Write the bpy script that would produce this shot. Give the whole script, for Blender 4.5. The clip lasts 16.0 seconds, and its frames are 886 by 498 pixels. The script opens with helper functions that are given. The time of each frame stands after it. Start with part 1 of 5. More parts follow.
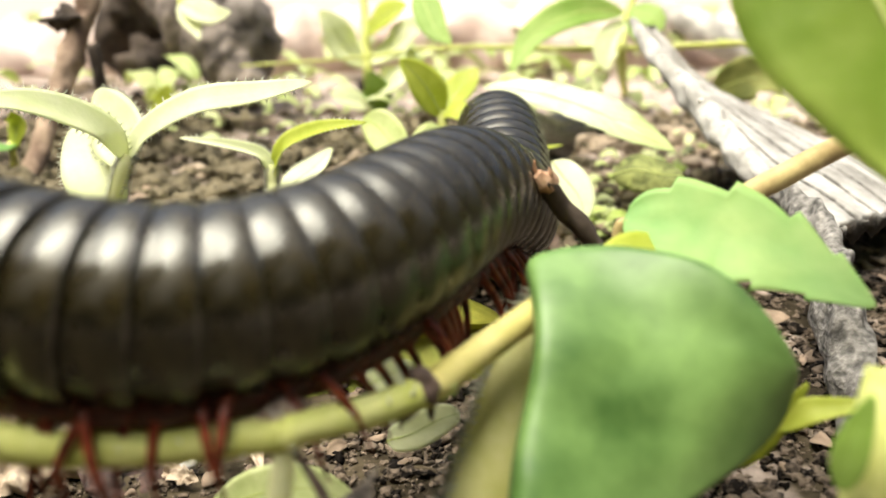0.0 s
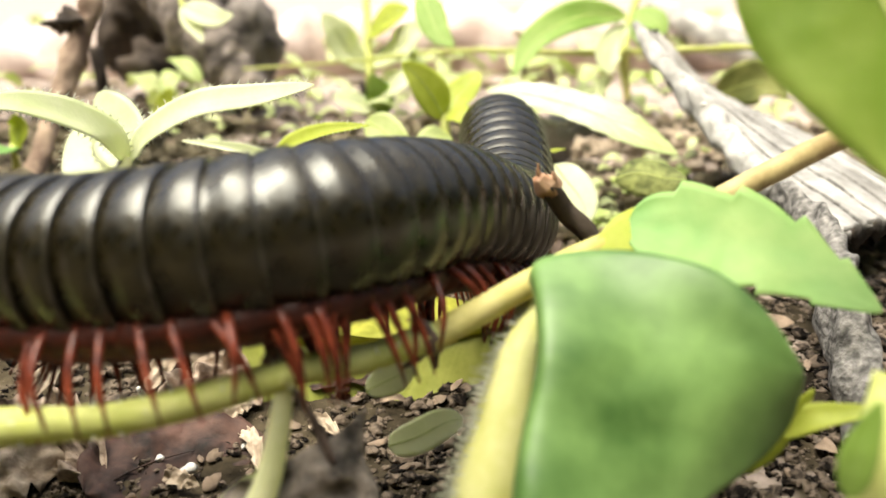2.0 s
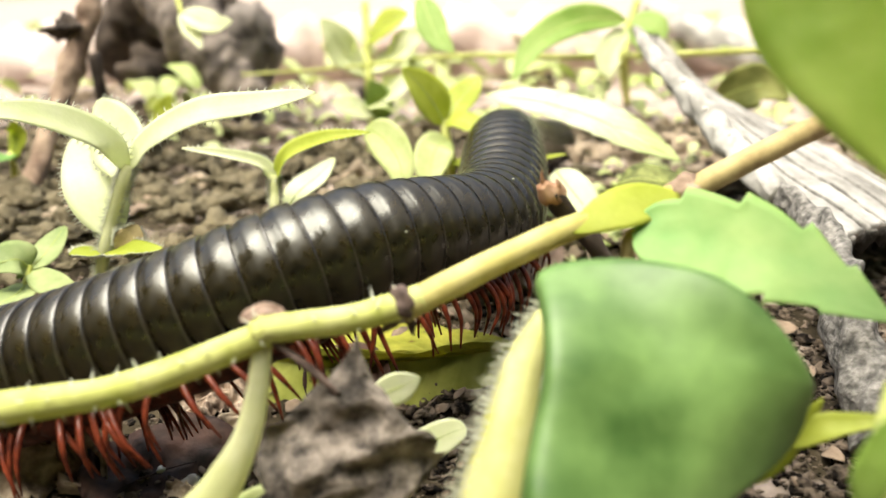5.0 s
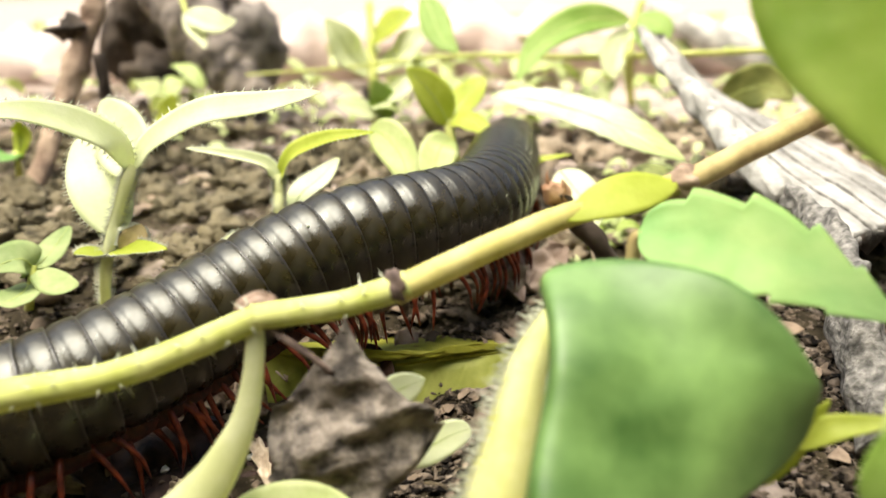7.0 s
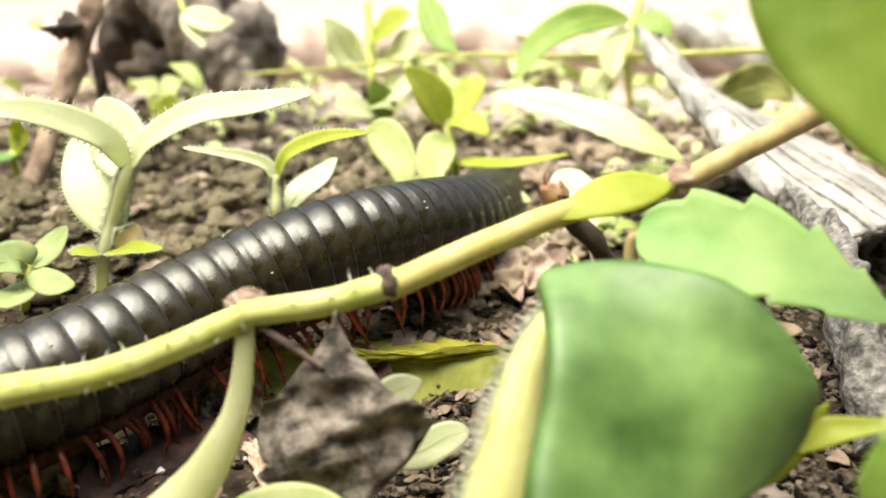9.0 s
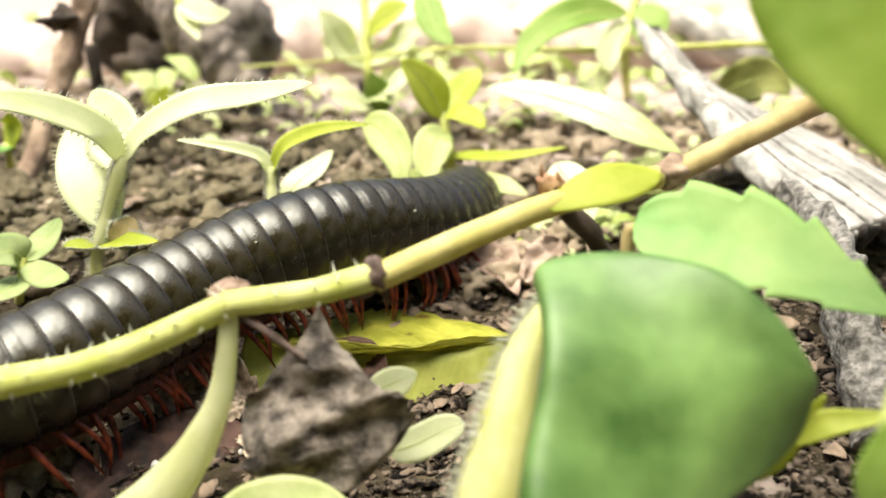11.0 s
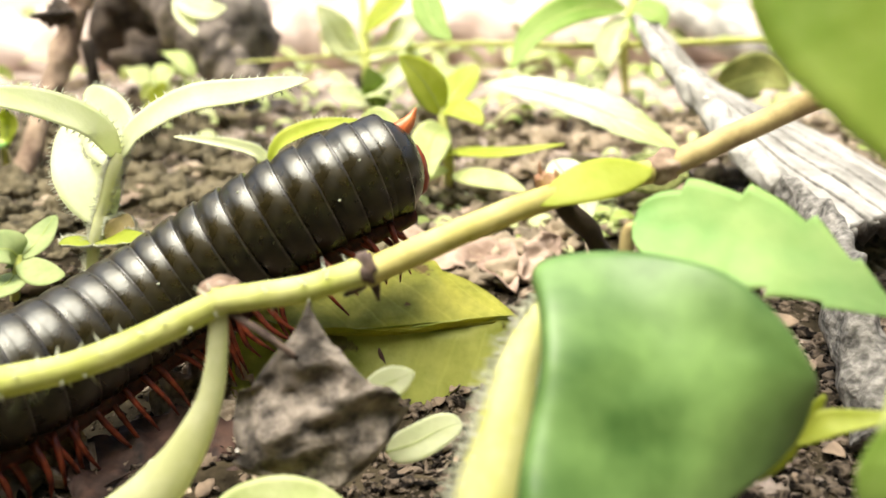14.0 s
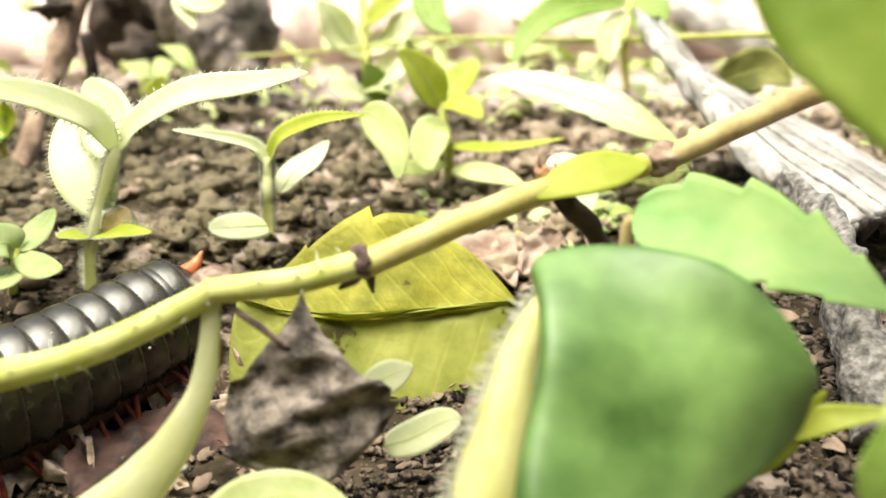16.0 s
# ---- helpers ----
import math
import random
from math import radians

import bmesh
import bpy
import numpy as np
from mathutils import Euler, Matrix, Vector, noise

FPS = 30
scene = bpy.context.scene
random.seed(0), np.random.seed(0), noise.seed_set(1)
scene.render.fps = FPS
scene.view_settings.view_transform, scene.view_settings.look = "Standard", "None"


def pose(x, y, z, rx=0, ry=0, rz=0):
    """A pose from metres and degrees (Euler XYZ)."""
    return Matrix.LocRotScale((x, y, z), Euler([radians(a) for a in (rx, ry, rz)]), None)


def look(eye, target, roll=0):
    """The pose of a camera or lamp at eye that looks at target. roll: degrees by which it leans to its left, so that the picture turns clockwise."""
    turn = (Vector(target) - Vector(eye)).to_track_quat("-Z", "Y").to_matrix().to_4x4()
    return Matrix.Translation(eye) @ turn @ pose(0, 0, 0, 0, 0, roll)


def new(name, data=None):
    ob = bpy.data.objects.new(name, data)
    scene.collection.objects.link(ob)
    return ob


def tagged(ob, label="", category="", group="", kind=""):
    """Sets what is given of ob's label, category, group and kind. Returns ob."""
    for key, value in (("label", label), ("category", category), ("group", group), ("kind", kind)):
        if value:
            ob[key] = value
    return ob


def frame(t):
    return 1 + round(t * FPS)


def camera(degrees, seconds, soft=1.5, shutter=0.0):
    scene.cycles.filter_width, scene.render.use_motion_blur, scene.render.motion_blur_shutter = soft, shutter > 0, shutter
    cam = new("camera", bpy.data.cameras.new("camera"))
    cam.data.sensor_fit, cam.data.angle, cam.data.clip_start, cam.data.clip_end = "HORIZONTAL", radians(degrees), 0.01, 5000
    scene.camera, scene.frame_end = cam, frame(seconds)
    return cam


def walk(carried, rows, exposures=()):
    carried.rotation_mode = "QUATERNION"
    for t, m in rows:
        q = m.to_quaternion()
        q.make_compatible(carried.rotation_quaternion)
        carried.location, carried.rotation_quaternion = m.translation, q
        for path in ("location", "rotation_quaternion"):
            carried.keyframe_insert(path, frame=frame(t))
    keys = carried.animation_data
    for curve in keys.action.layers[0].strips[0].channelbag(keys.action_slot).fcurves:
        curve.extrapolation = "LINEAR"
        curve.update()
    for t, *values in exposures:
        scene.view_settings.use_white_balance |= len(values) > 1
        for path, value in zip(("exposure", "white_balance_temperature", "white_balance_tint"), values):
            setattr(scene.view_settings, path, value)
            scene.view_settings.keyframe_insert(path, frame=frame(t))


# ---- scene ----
def V(x, y, z):
    """A place given in millimetres."""
    return Vector((x / 1000, y / 1000, z / 1000))


# ---- camera ----
cam = camera(58, 16.0, soft=1.5)
cam.data.dof.use_dof = True
cam.data.dof.focus_distance = 0.118
cam.data.dof.aperture_fstop = 17
walk(cam, [
    (0, look(V(0.28, -3.92, 51.76), V(-0.04, 137.50, 1.76), -0.23)),
    (0.5, look(V(0.30, -3.60, 51.48), V(0.02, 137.90, 1.71), -0.17)),
    (1, look(V(0.30, -3.54, 51.49), V(-0.07, 137.98, 1.78), -0.15)),
    (1.5, look(V(0.38, -3.66, 51.64), V(-0.32, 137.92, 2.09), -0.15)),
    (2, look(V(0.17, -3.38, 51.59), V(-0.47, 138.26, 2.22), -0.14)),
    (2.5, look(V(-0.27, -3.24, 51.71), V(-0.68, 138.51, 2.64), -0.24)),
    (3, look(V(-0.12, -3.22, 51.74), V(-0.32, 138.59, 2.87), -0.32)),
    (3.5, look(V(-0.10, -3.33, 51.96), V(-0.31, 138.60, 3.42), -0.39)),
    (4, look(V(-0.44, -2.97, 51.95), V(-0.39, 138.96, 3.41), -0.44)),
    (6.5, look(V(-0.45, -2.22, 51.82), V(-1.63, 139.51, 2.70), -0.29)),
    (7, look(V(-0.57, -2.12, 51.82), V(-1.59, 139.75, 3.11), -0.39)),
    (7.5, look(V(-0.76, -1.71, 51.96), V(-1.37, 140.19, 3.34), -0.48)),
    (8, look(V(-0.68, -1.55, 51.96), V(-1.22, 140.32, 3.26), -0.48)),
    (8.5, look(V(-0.54, -1.58, 51.73), V(-1.15, 140.33, 3.13), -0.39)),
    (9, look(V(-0.32, -1.52, 51.73), V(-1.18, 140.33, 2.96), -0.31)),
    (11.5, look(V(-0.20, -1.03, 51.25), V(-0.39, 140.38, 1.20), -0.17)),
    (12, look(V(-0.23, -0.87, 51.30), V(-0.34, 140.42, 0.92), -0.14)),
    (12.5, look(V(-0.20, -0.61, 51.06), V(-0.15, 140.58, 0.41), -0.09)),
    (13, look(V(-0.09, -0.54, 51.25), V(0.00, 140.60, 0.45), -0.09)),
    (13.5, look(V(-0.19, -0.54, 51.32), V(-0.20, 140.64, 0.65), -0.07)),
    (14, look(V(-0.15, -0.40, 51.44), V(-0.12, 140.81, 0.85), -0.13)),
    (14.5, look(V(-0.08, -0.27, 51.21), V(0.11, 140.95, 0.65), -0.19)),
    (15, look(V(-0.12, -0.10, 51.28), V(0.16, 140.98, 0.32), -0.22)),
    (15.5, look(V(-0.04, -0.04, 51.16), V(0.17, 140.95, -0.03), -0.14)),
    (16, look(V(0.00, 0.00, 51.00), V(0.00, 140.95, -0.30), 0.00)),
], exposures=((0, 1.07, 6680, 4), (16, 1.16, 6680, 4)))

# ---- light ----
world = bpy.data.worlds.new("sky")
scene.world = world
world.use_nodes = True
sky = world.node_tree.nodes.new("ShaderNodeTexSky")
sky.sky_type, sky.sun_disc = "NISHITA", False
sky.sun_elevation, sky.sun_rotation = radians(73.7), radians(-106.5)
sky.dust_density, sky.air_density = 4.0, 0.7
back = world.node_tree.nodes["Background"]
back.inputs["Strength"].default_value = 0.15
world.node_tree.links.new(sky.outputs[0], back.inputs["Color"])
sun_data = bpy.data.lights.new("sun", "SUN")
sun_data.energy, sun_data.angle, sun_data.color = 3.8, radians(48), (1.0, 0.94, 0.84)
sun = new("sun", sun_data)
sun.matrix_world = look((-0.27, -0.08, 0.96), (0, 0, 0))


# ---- materials ----
def surface(name, dark, light, scale=300, rough=0.6, bump=0.3, fine=900, glow=0.0, spec=0.4, coat=0.0, veins=False, spots=None, island=0.0, dry_lit=None, lanes=None, fade=None, low_at=0.25, high_at=0.8, patchy=None):
    """A material mottled between two colours at two scales, with relief; glow is the share of light let through."""
    m = bpy.data.materials.new(name)
    m.use_nodes = True
    nodes, link = m.node_tree.nodes, m.node_tree.links.new
    bsdf, out = nodes["Principled BSDF"], nodes["Material Output"]
    where = nodes.new("ShaderNodeTexCoord")
    big, small = nodes.new("ShaderNodeTexNoise"), nodes.new("ShaderNodeTexNoise")
    big.inputs["Scale"].default_value, small.inputs["Scale"].default_value = scale, fine
    big.inputs["Detail"].default_value, small.inputs["Detail"].default_value = 5, 3
    for n in (big, small):
        link(where.outputs["Object"], n.inputs["Vector"])
    mix = nodes.new("ShaderNodeMath")
    mix.operation = "MULTIPLY_ADD"
    mix.inputs[1].default_value = 0.35
    link(small.outputs["Fac"], mix.inputs[0])
    low = nodes.new("ShaderNodeMath")
    low.operation = "MULTIPLY_ADD"
    low.inputs[1].default_value, low.inputs[2].default_value = 1.5, -0.43
    link(big.outputs["Fac"], low.inputs[0])
    link(low.outputs[0], mix.inputs[2])
    last = mix.outputs[0]
    if island:
        geo = nodes.new("ShaderNodeNewGeometry")
        add = nodes.new("ShaderNodeMath")
        add.operation = "MULTIPLY_ADD"
        add.inputs[1].default_value = island
        link(geo.outputs["Random Per Island"], add.inputs[0])
        link(last, add.inputs[2])
        last = add.outputs[0]
    ramp = nodes.new("ShaderNodeValToRGB")
    ramp.color_ramp.elements[0].position, ramp.color_ramp.elements[1].position = low_at, high_at + island * 0.6
    ramp.color_ramp.elements[0].color, ramp.color_ramp.elements[1].color = (*dark, 1), (*light, 1)
    if spots:
        e = ramp.color_ramp.elements.new(0.3)
        ramp.color_ramp.elements[0].color = (*spots, 1)
        e.color = (*dark, 1)
    link(last, ramp.inputs["Fac"])
    colour, height = ramp.outputs["Color"], mix.outputs[0]
    if dry_lit:
        # pale dry earth, with sunlit brightness painted in, round a dark ragged-edged patch
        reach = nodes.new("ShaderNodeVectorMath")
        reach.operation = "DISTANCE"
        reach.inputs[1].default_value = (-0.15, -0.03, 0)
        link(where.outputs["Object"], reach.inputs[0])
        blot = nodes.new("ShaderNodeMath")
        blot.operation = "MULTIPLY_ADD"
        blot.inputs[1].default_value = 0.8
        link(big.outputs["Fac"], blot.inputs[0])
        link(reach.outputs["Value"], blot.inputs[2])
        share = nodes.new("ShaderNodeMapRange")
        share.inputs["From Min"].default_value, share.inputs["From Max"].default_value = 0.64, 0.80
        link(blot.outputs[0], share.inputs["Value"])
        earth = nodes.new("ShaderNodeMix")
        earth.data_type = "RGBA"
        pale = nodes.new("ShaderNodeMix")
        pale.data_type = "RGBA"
        pale.inputs["A"].default_value, pale.inputs["B"].default_value = (*[c * 0.5 for c in dry_lit], 1), (*dry_lit, 1)
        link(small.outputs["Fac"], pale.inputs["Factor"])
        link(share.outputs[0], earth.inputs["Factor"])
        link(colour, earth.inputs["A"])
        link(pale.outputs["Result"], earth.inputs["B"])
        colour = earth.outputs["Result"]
    if fade:
        # another colour towards the tip, with a mottled passage
        uv = nodes.new("ShaderNodeSeparateXYZ")
        link(where.outputs["UV"], uv.inputs[0])
        shift = nodes.new("ShaderNodeMath")
        shift.operation = "MULTIPLY_ADD"
        shift.inputs[1].default_value = 0.5
        link(big.outputs["Fac"], shift.inputs[0])
        link(uv.outputs["X"], shift.inputs[2])
        part_way = nodes.new("ShaderNodeMapRange")
        part_way.inputs["From Min"].default_value, part_way.inputs["From Max"].default_value = 0.68, 1.05
        link(shift.outputs[0], part_way.inputs["Value"])
        turned = nodes.new("ShaderNodeMix")
        turned.data_type = "RGBA"
        turned.inputs["B"].default_value = (*fade, 1)
        link(part_way.outputs[0], turned.inputs["Factor"])
        link(colour, turned.inputs["A"])
        colour = turned.outputs["Result"]
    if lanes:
        # a darker colour along the bottom of the grooves
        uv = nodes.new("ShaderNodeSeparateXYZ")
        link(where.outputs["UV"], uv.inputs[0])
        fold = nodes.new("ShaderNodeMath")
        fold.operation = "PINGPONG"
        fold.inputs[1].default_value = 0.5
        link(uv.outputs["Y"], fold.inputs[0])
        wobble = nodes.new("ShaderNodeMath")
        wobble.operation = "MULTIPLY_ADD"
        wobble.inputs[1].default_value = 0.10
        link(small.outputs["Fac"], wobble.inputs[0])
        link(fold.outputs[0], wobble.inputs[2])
        groove_mask = nodes.new("ShaderNodeMapRange")
        groove_mask.inputs["From Min"].default_value, groove_mask.inputs["From Max"].default_value = 0.09, 0.15
        groove_mask.inputs["To Min"].default_value, groove_mask.inputs["To Max"].default_value = 1.0, 0.0
        link(wobble.outputs[0], groove_mask.inputs["Value"])
        groove_tone = nodes.new("ShaderNodeMix")
        groove_tone.data_type = "RGBA"
        groove_tone.inputs["B"].default_value = (*lanes, 1)
        link(groove_mask.outputs[0], groove_tone.inputs["Factor"])
        link(colour, groove_tone.inputs["A"])
        colour = groove_tone.outputs["Result"]
    if veins:
        uv = nodes.new("ShaderNodeSeparateXYZ")
        link(where.outputs["UV"], uv.inputs[0])
        side = nodes.new("ShaderNodeMath")
        side.operation = "SUBTRACT"
        side.inputs[1].default_value = 0.5
        link(uv.outputs["Y"], side.inputs[0])
        away = nodes.new("ShaderNodeMath")
        away.operation = "ABSOLUTE"
        link(side.outputs[0], away.inputs[0])
        slant = nodes.new("ShaderNodeMath")
        slant.operation = "MULTIPLY_ADD"
        slant.inputs[1].default_value = -0.55
        link(away.outputs[0], slant.inputs[0])
        link(uv.outputs["X"], slant.inputs[2])
        wave = nodes.new("ShaderNodeMath")
        wave.operation = "PINGPONG"
        wave.inputs[1].default_value = 0.055
        link(slant.outputs[0], wave.inputs[0])
        rib = nodes.new("ShaderNodeMapRange")
        rib.inputs["From Min"].default_value, rib.inputs["From Max"].default_value = 0.0, 0.012
        rib.inputs["To Min"].default_value, rib.inputs["To Max"].default_value = 0.55, 0.0
        link(wave.outputs[0], rib.inputs["Value"])
        mid = nodes.new("ShaderNodeMapRange")
        mid.inputs["From Min"].default_value, mid.inputs["From Max"].default_value = 0.012, 0.04
        mid.inputs["To Min"].default_value, mid.inputs["To Max"].default_value = 1.0, 0.0
        link(away.outputs[0], mid.inputs["Value"])
        most = nodes.new("ShaderNodeMath")
        most.operation = "MAXIMUM"
        link(rib.outputs[0], most.inputs[0])
        link(mid.outputs[0], most.inputs[1])
        tint = nodes.new("ShaderNodeMix")
        tint.data_type = "RGBA"
        tint.inputs["B"].default_value = (*[min(1, c * 1.35 + 0.03) for c in light], 1)
        soft = nodes.new("ShaderNodeMath")
        soft.operation = "MULTIPLY"
        soft.inputs[1].default_value = 0.28
        link(most.outputs[0], soft.inputs[0])
        link(soft.outputs[0], tint.inputs["Factor"])
        link(colour, tint.inputs["A"])
        colour = tint.outputs["Result"]
        down = nodes.new("ShaderNodeMath")
        down.operation = "MULTIPLY_ADD"
        down.inputs[1].default_value = -0.3
        link(most.outputs[0], down.inputs[0])
        link(height, down.inputs[2])
        height = down.outputs[0]
    link(colour, bsdf.inputs["Base Color"])
    bsdf.inputs["Roughness"].default_value = rough
    if patchy:
        # gloss that varies with wear
        shine = nodes.new("ShaderNodeMapRange")
        shine.inputs["From Min"].default_value, shine.inputs["From Max"].default_value = 0.35, 0.65
        shine.inputs["To Min"].default_value, shine.inputs["To Max"].default_value = patchy
        worn = nodes.new("ShaderNodeTexNoise")
        worn.inputs["Scale"].default_value, worn.inputs["Detail"].default_value = 420, 6
        link(where.outputs["Object"], worn.inputs["Vector"])
        link(worn.outputs["Fac"], shine.inputs["Value"])
        link(shine.outputs[0], bsdf.inputs["Roughness"])
    bsdf.inputs["Specular IOR Level"].default_value = spec
    bsdf.inputs["Coat Weight"].default_value = coat
    bsdf.inputs["Coat Roughness"].default_value = 0.18
    relief = nodes.new("ShaderNodeBump")
    relief.inputs["Strength"].default_value, relief.inputs["Distance"].default_value = bump, 0.0006
    link(height, relief.inputs["Height"])
    link(relief.outputs[0], bsdf.inputs["Normal"])
    if glow:
        thin, both = nodes.new("ShaderNodeBsdfTranslucent"), nodes.new("ShaderNodeMixShader")
        link(colour, thin.inputs["Color"])
        link(relief.outputs[0], thin.inputs["Normal"])
        both.inputs[0].default_value = glow
        link(bsdf.outputs[0], both.inputs[1])
        link(thin.outputs[0], both.inputs[2])
        link(both.outputs[0], out.inputs["Surface"])
    return m


SOIL = surface("soil", (0.012, 0.009, 0.005), (0.10, 0.078, 0.048), 90, 0.95, 1.0, 700, spec=0.1, dry_lit=(0.52, 0.42, 0.36))
STONE = surface("stone", (0.05, 0.04, 0.025), (0.36, 0.285, 0.205), 160, 0.9, 1.0, 900, spec=0.2, island=0.6)
CRUMB = surface("soil_crumb", (0.006, 0.0042, 0.0028), (0.15, 0.115, 0.085), 700, 0.95, 0.8, 1500, spec=0.15, island=0.8, low_at=0.6, high_at=0.5)
CLOD = surface("soil_clod", (0.009, 0.008, 0.0045), (0.18, 0.15, 0.095), 500, 0.95, 1.0, 1600, spec=0.15, island=0.7)
LITTER = surface("dry_litter", (0.035, 0.024, 0.015), (0.30, 0.22, 0.155), 200, 0.85, 0.6, 1200, glow=0.15, island=0.5)
PLATE = surface("body_plate", (0.0038, 0.0027, 0.0008), (0.034, 0.0248, 0.0076), 260, 0.35, 0.10, 1400, spec=0.72, patchy=(0.20, 0.42))
PLATE.node_tree.nodes["Principled BSDF"].inputs["Specular Tint"].default_value = (0.98, 0.99, 0.95, 1)
RIM = surface("plate_rim", (0.010, 0.008, 0.004), (0.05, 0.040, 0.022), 400, 0.3, 0.1, 1400, spec=1.0)
BELLY = surface("belly", (0.030, 0.006, 0.003), (0.14, 0.027, 0.011), 400, 0.5, 0.4, 1500, glow=0.2)
LEG = surface("leg", (0.075, 0.014, 0.007), (0.34, 0.068, 0.030), 500, 0.32, 0.1, 1500, glow=0.28, spec=0.4)
VALVE = surface("valve", (0.22, 0.03, 0.015), (0.42, 0.07, 0.03), 500, 0.35, 0.1, 1500, spec=0.5)
SPINE = surface("spine", (0.55, 0.13, 0.04), (0.75, 0.24, 0.08), 500, 0.35, 0.1, 1500, glow=0.1, spec=0.5)
LEAF_PALE = surface("pale_leaf", (0.80, 0.85, 0.52), (0.90, 0.92, 0.68), 120, 0.55, 0.25, 900, glow=0.5)
LEAF_SOFT = surface("soft_green_leaf", (0.52, 0.60, 0.22), (0.72, 0.76, 0.40), 120, 0.6, 0.25, 900, glow=0.45)
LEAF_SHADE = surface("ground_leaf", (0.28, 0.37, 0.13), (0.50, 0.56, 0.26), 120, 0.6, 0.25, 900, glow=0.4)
LEAF_DULL = surface("dull_leaf", (0.13, 0.15, 0.03), (0.34, 0.35, 0.10), 120, 0.65, 0.5, 900, glow=0.3)
LEAF_YELLOW = surface("yellow_green_leaf", (0.46, 0.53, 0.05), (0.62, 0.67, 0.13), 120, 0.5, 0.25, 900, glow=0.5)
LEAF_WEED = surface("weed_leaf", (0.34, 0.45, 0.06), (0.74, 0.78, 0.44), 120, 0.55, 0.25, 900, glow=0.45, island=0.5)
LEAF_OLIVE = surface("olive_fading_leaf", (0.30, 0.335, 0.05), (0.52, 0.54, 0.13), 120, 0.55, 0.4, 700, glow=0.45, veins=True, spots=(0.12, 0.10, 0.025))
LEAF_GREEN = surface("green_leaf", (0.22, 0.36, 0.05), (0.36, 0.50, 0.12), 60, 0.55, 0.3, 500, glow=0.35, veins=True)
LEAF_BIG = surface("fleshy_leaf", (0.026, 0.080, 0.008), (0.20, 0.335, 0.095), 60, 0.50, 0.3, 260, glow=0.05, spec=0.55)
LEAF_MINT = surface("mint_leaf", (0.18, 0.375, 0.08), (0.36, 0.545, 0.17), 40, 0.55, 0.35, 260, glow=0.35, veins=True)
LEAF_HIGH = surface("olive_green_leaf", (0.28, 0.42, 0.045), (0.58, 0.68, 0.18), 55, 0.5, 0.4, 260, glow=0.66)
LEAF_TOOTHED = surface("toothed_leaf", (0.24, 0.45, 0.12), (0.48, 0.62, 0.22), 60, 0.55, 0.35, 260, glow=0.35)
LEAF_MOSSY = surface("mossy_leaf", (0.05, 0.06, 0.012), (0.30, 0.33, 0.10), 300, 0.8, 1.0, 900, glow=0.1)
LEAF_OLD = surface("fading_leaf", (0.30, 0.31, 0.03), (0.62, 0.59, 0.09), 130, 0.6, 0.6, 900, glow=0.45, veins=True, spots=(0.18, 0.11, 0.02))
LEAF_WHITE = surface("bleached_leaf", (0.50, 0.55, 0.30), (0.72, 0.72, 0.58), 160, 0.55, 0.3, 800, glow=0.2, veins=True, fade=(0.36, 0.42, 0.16))
LEAF_DEAD = surface("dead_leaf", (0.05, 0.042, 0.036), (0.42, 0.355, 0.30), 420, 0.85, 1.0, 1600)
LEAF_BROWN = surface("brown_leaf", (0.012, 0.007, 0.005), (0.11, 0.056, 0.040), 200, 0.7, 0.6, 900, spec=0.3)
LEAF_TAN = surface("tan_leaf", (0.12, 0.08, 0.055), (0.66, 0.52, 0.40), 330, 0.85, 1.0, 900, glow=0.1)
STALK = surface("stalk", (0.52, 0.56, 0.13), (0.72, 0.73, 0.29), 200, 0.7, 0.3, 1200, glow=0.15, spec=0.25)
STALK_GOLD = surface("golden_stalk", (0.54, 0.48, 0.13), (0.70, 0.62, 0.25), 200, 0.65, 0.3, 1200, glow=0.15, spec=0.25)
STALK_YELLOW = surface("yellow_stalk", (0.60, 0.60, 0.20), (0.76, 0.74, 0.36), 150, 0.6, 0.3, 900, glow=0.3)
STALK_PALE = surface("pale_stalk", (0.74, 0.76, 0.40), (0.86, 0.86, 0.58), 150, 0.5, 0.2, 1200, glow=0.5)
RIB = surface("leaf_rib", (0.42, 0.50, 0.12), (0.56, 0.62, 0.22), 200, 0.5, 0.1, 1200, glow=0.2)
STALK_TAN = surface("tan_stalk", (0.30, 0.22, 0.09), (0.50, 0.40, 0.18), 220, 0.6, 0.3, 1200)
HAIR = surface("hair", (0.60, 0.62, 0.45), (0.78, 0.78, 0.66), 300, 0.4, 0.0, 900, glow=0.4)
NODE = surface("withered_node", (0.05, 0.032, 0.026), (0.20, 0.14, 0.115), 400, 0.85, 0.8, 1400)
WOOD_DARK = surface("dark_wood", (0.022, 0.017, 0.014), (0.15, 0.115, 0.09), 60, 0.85, 1.0, 400, spec=0.2)
WOOD_OLD = surface("old_wood", (0.06, 0.05, 0.044), (0.40, 0.335, 0.29), 170, 0.9, 1.0, 600, spec=0.2)
WOOD_STUMP = surface("stump_wood", (0.035, 0.030, 0.026), (0.27, 0.235, 0.21), 90, 0.9, 0.8, 500, spec=0.2)
WOOD_ASH = surface("ash_wood", (0.07, 0.066, 0.06), (0.31, 0.29, 0.265), 600, 0.9, 1.0, 1300, spec=0.2)
WOOD_GREY = surface("weathered_wood", (0.24, 0.228, 0.205), (0.58, 0.555, 0.51), 120, 0.9, 1.0, 700, spec=0.2)
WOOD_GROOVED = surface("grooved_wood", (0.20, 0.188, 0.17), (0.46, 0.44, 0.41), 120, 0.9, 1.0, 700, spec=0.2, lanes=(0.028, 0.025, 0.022))
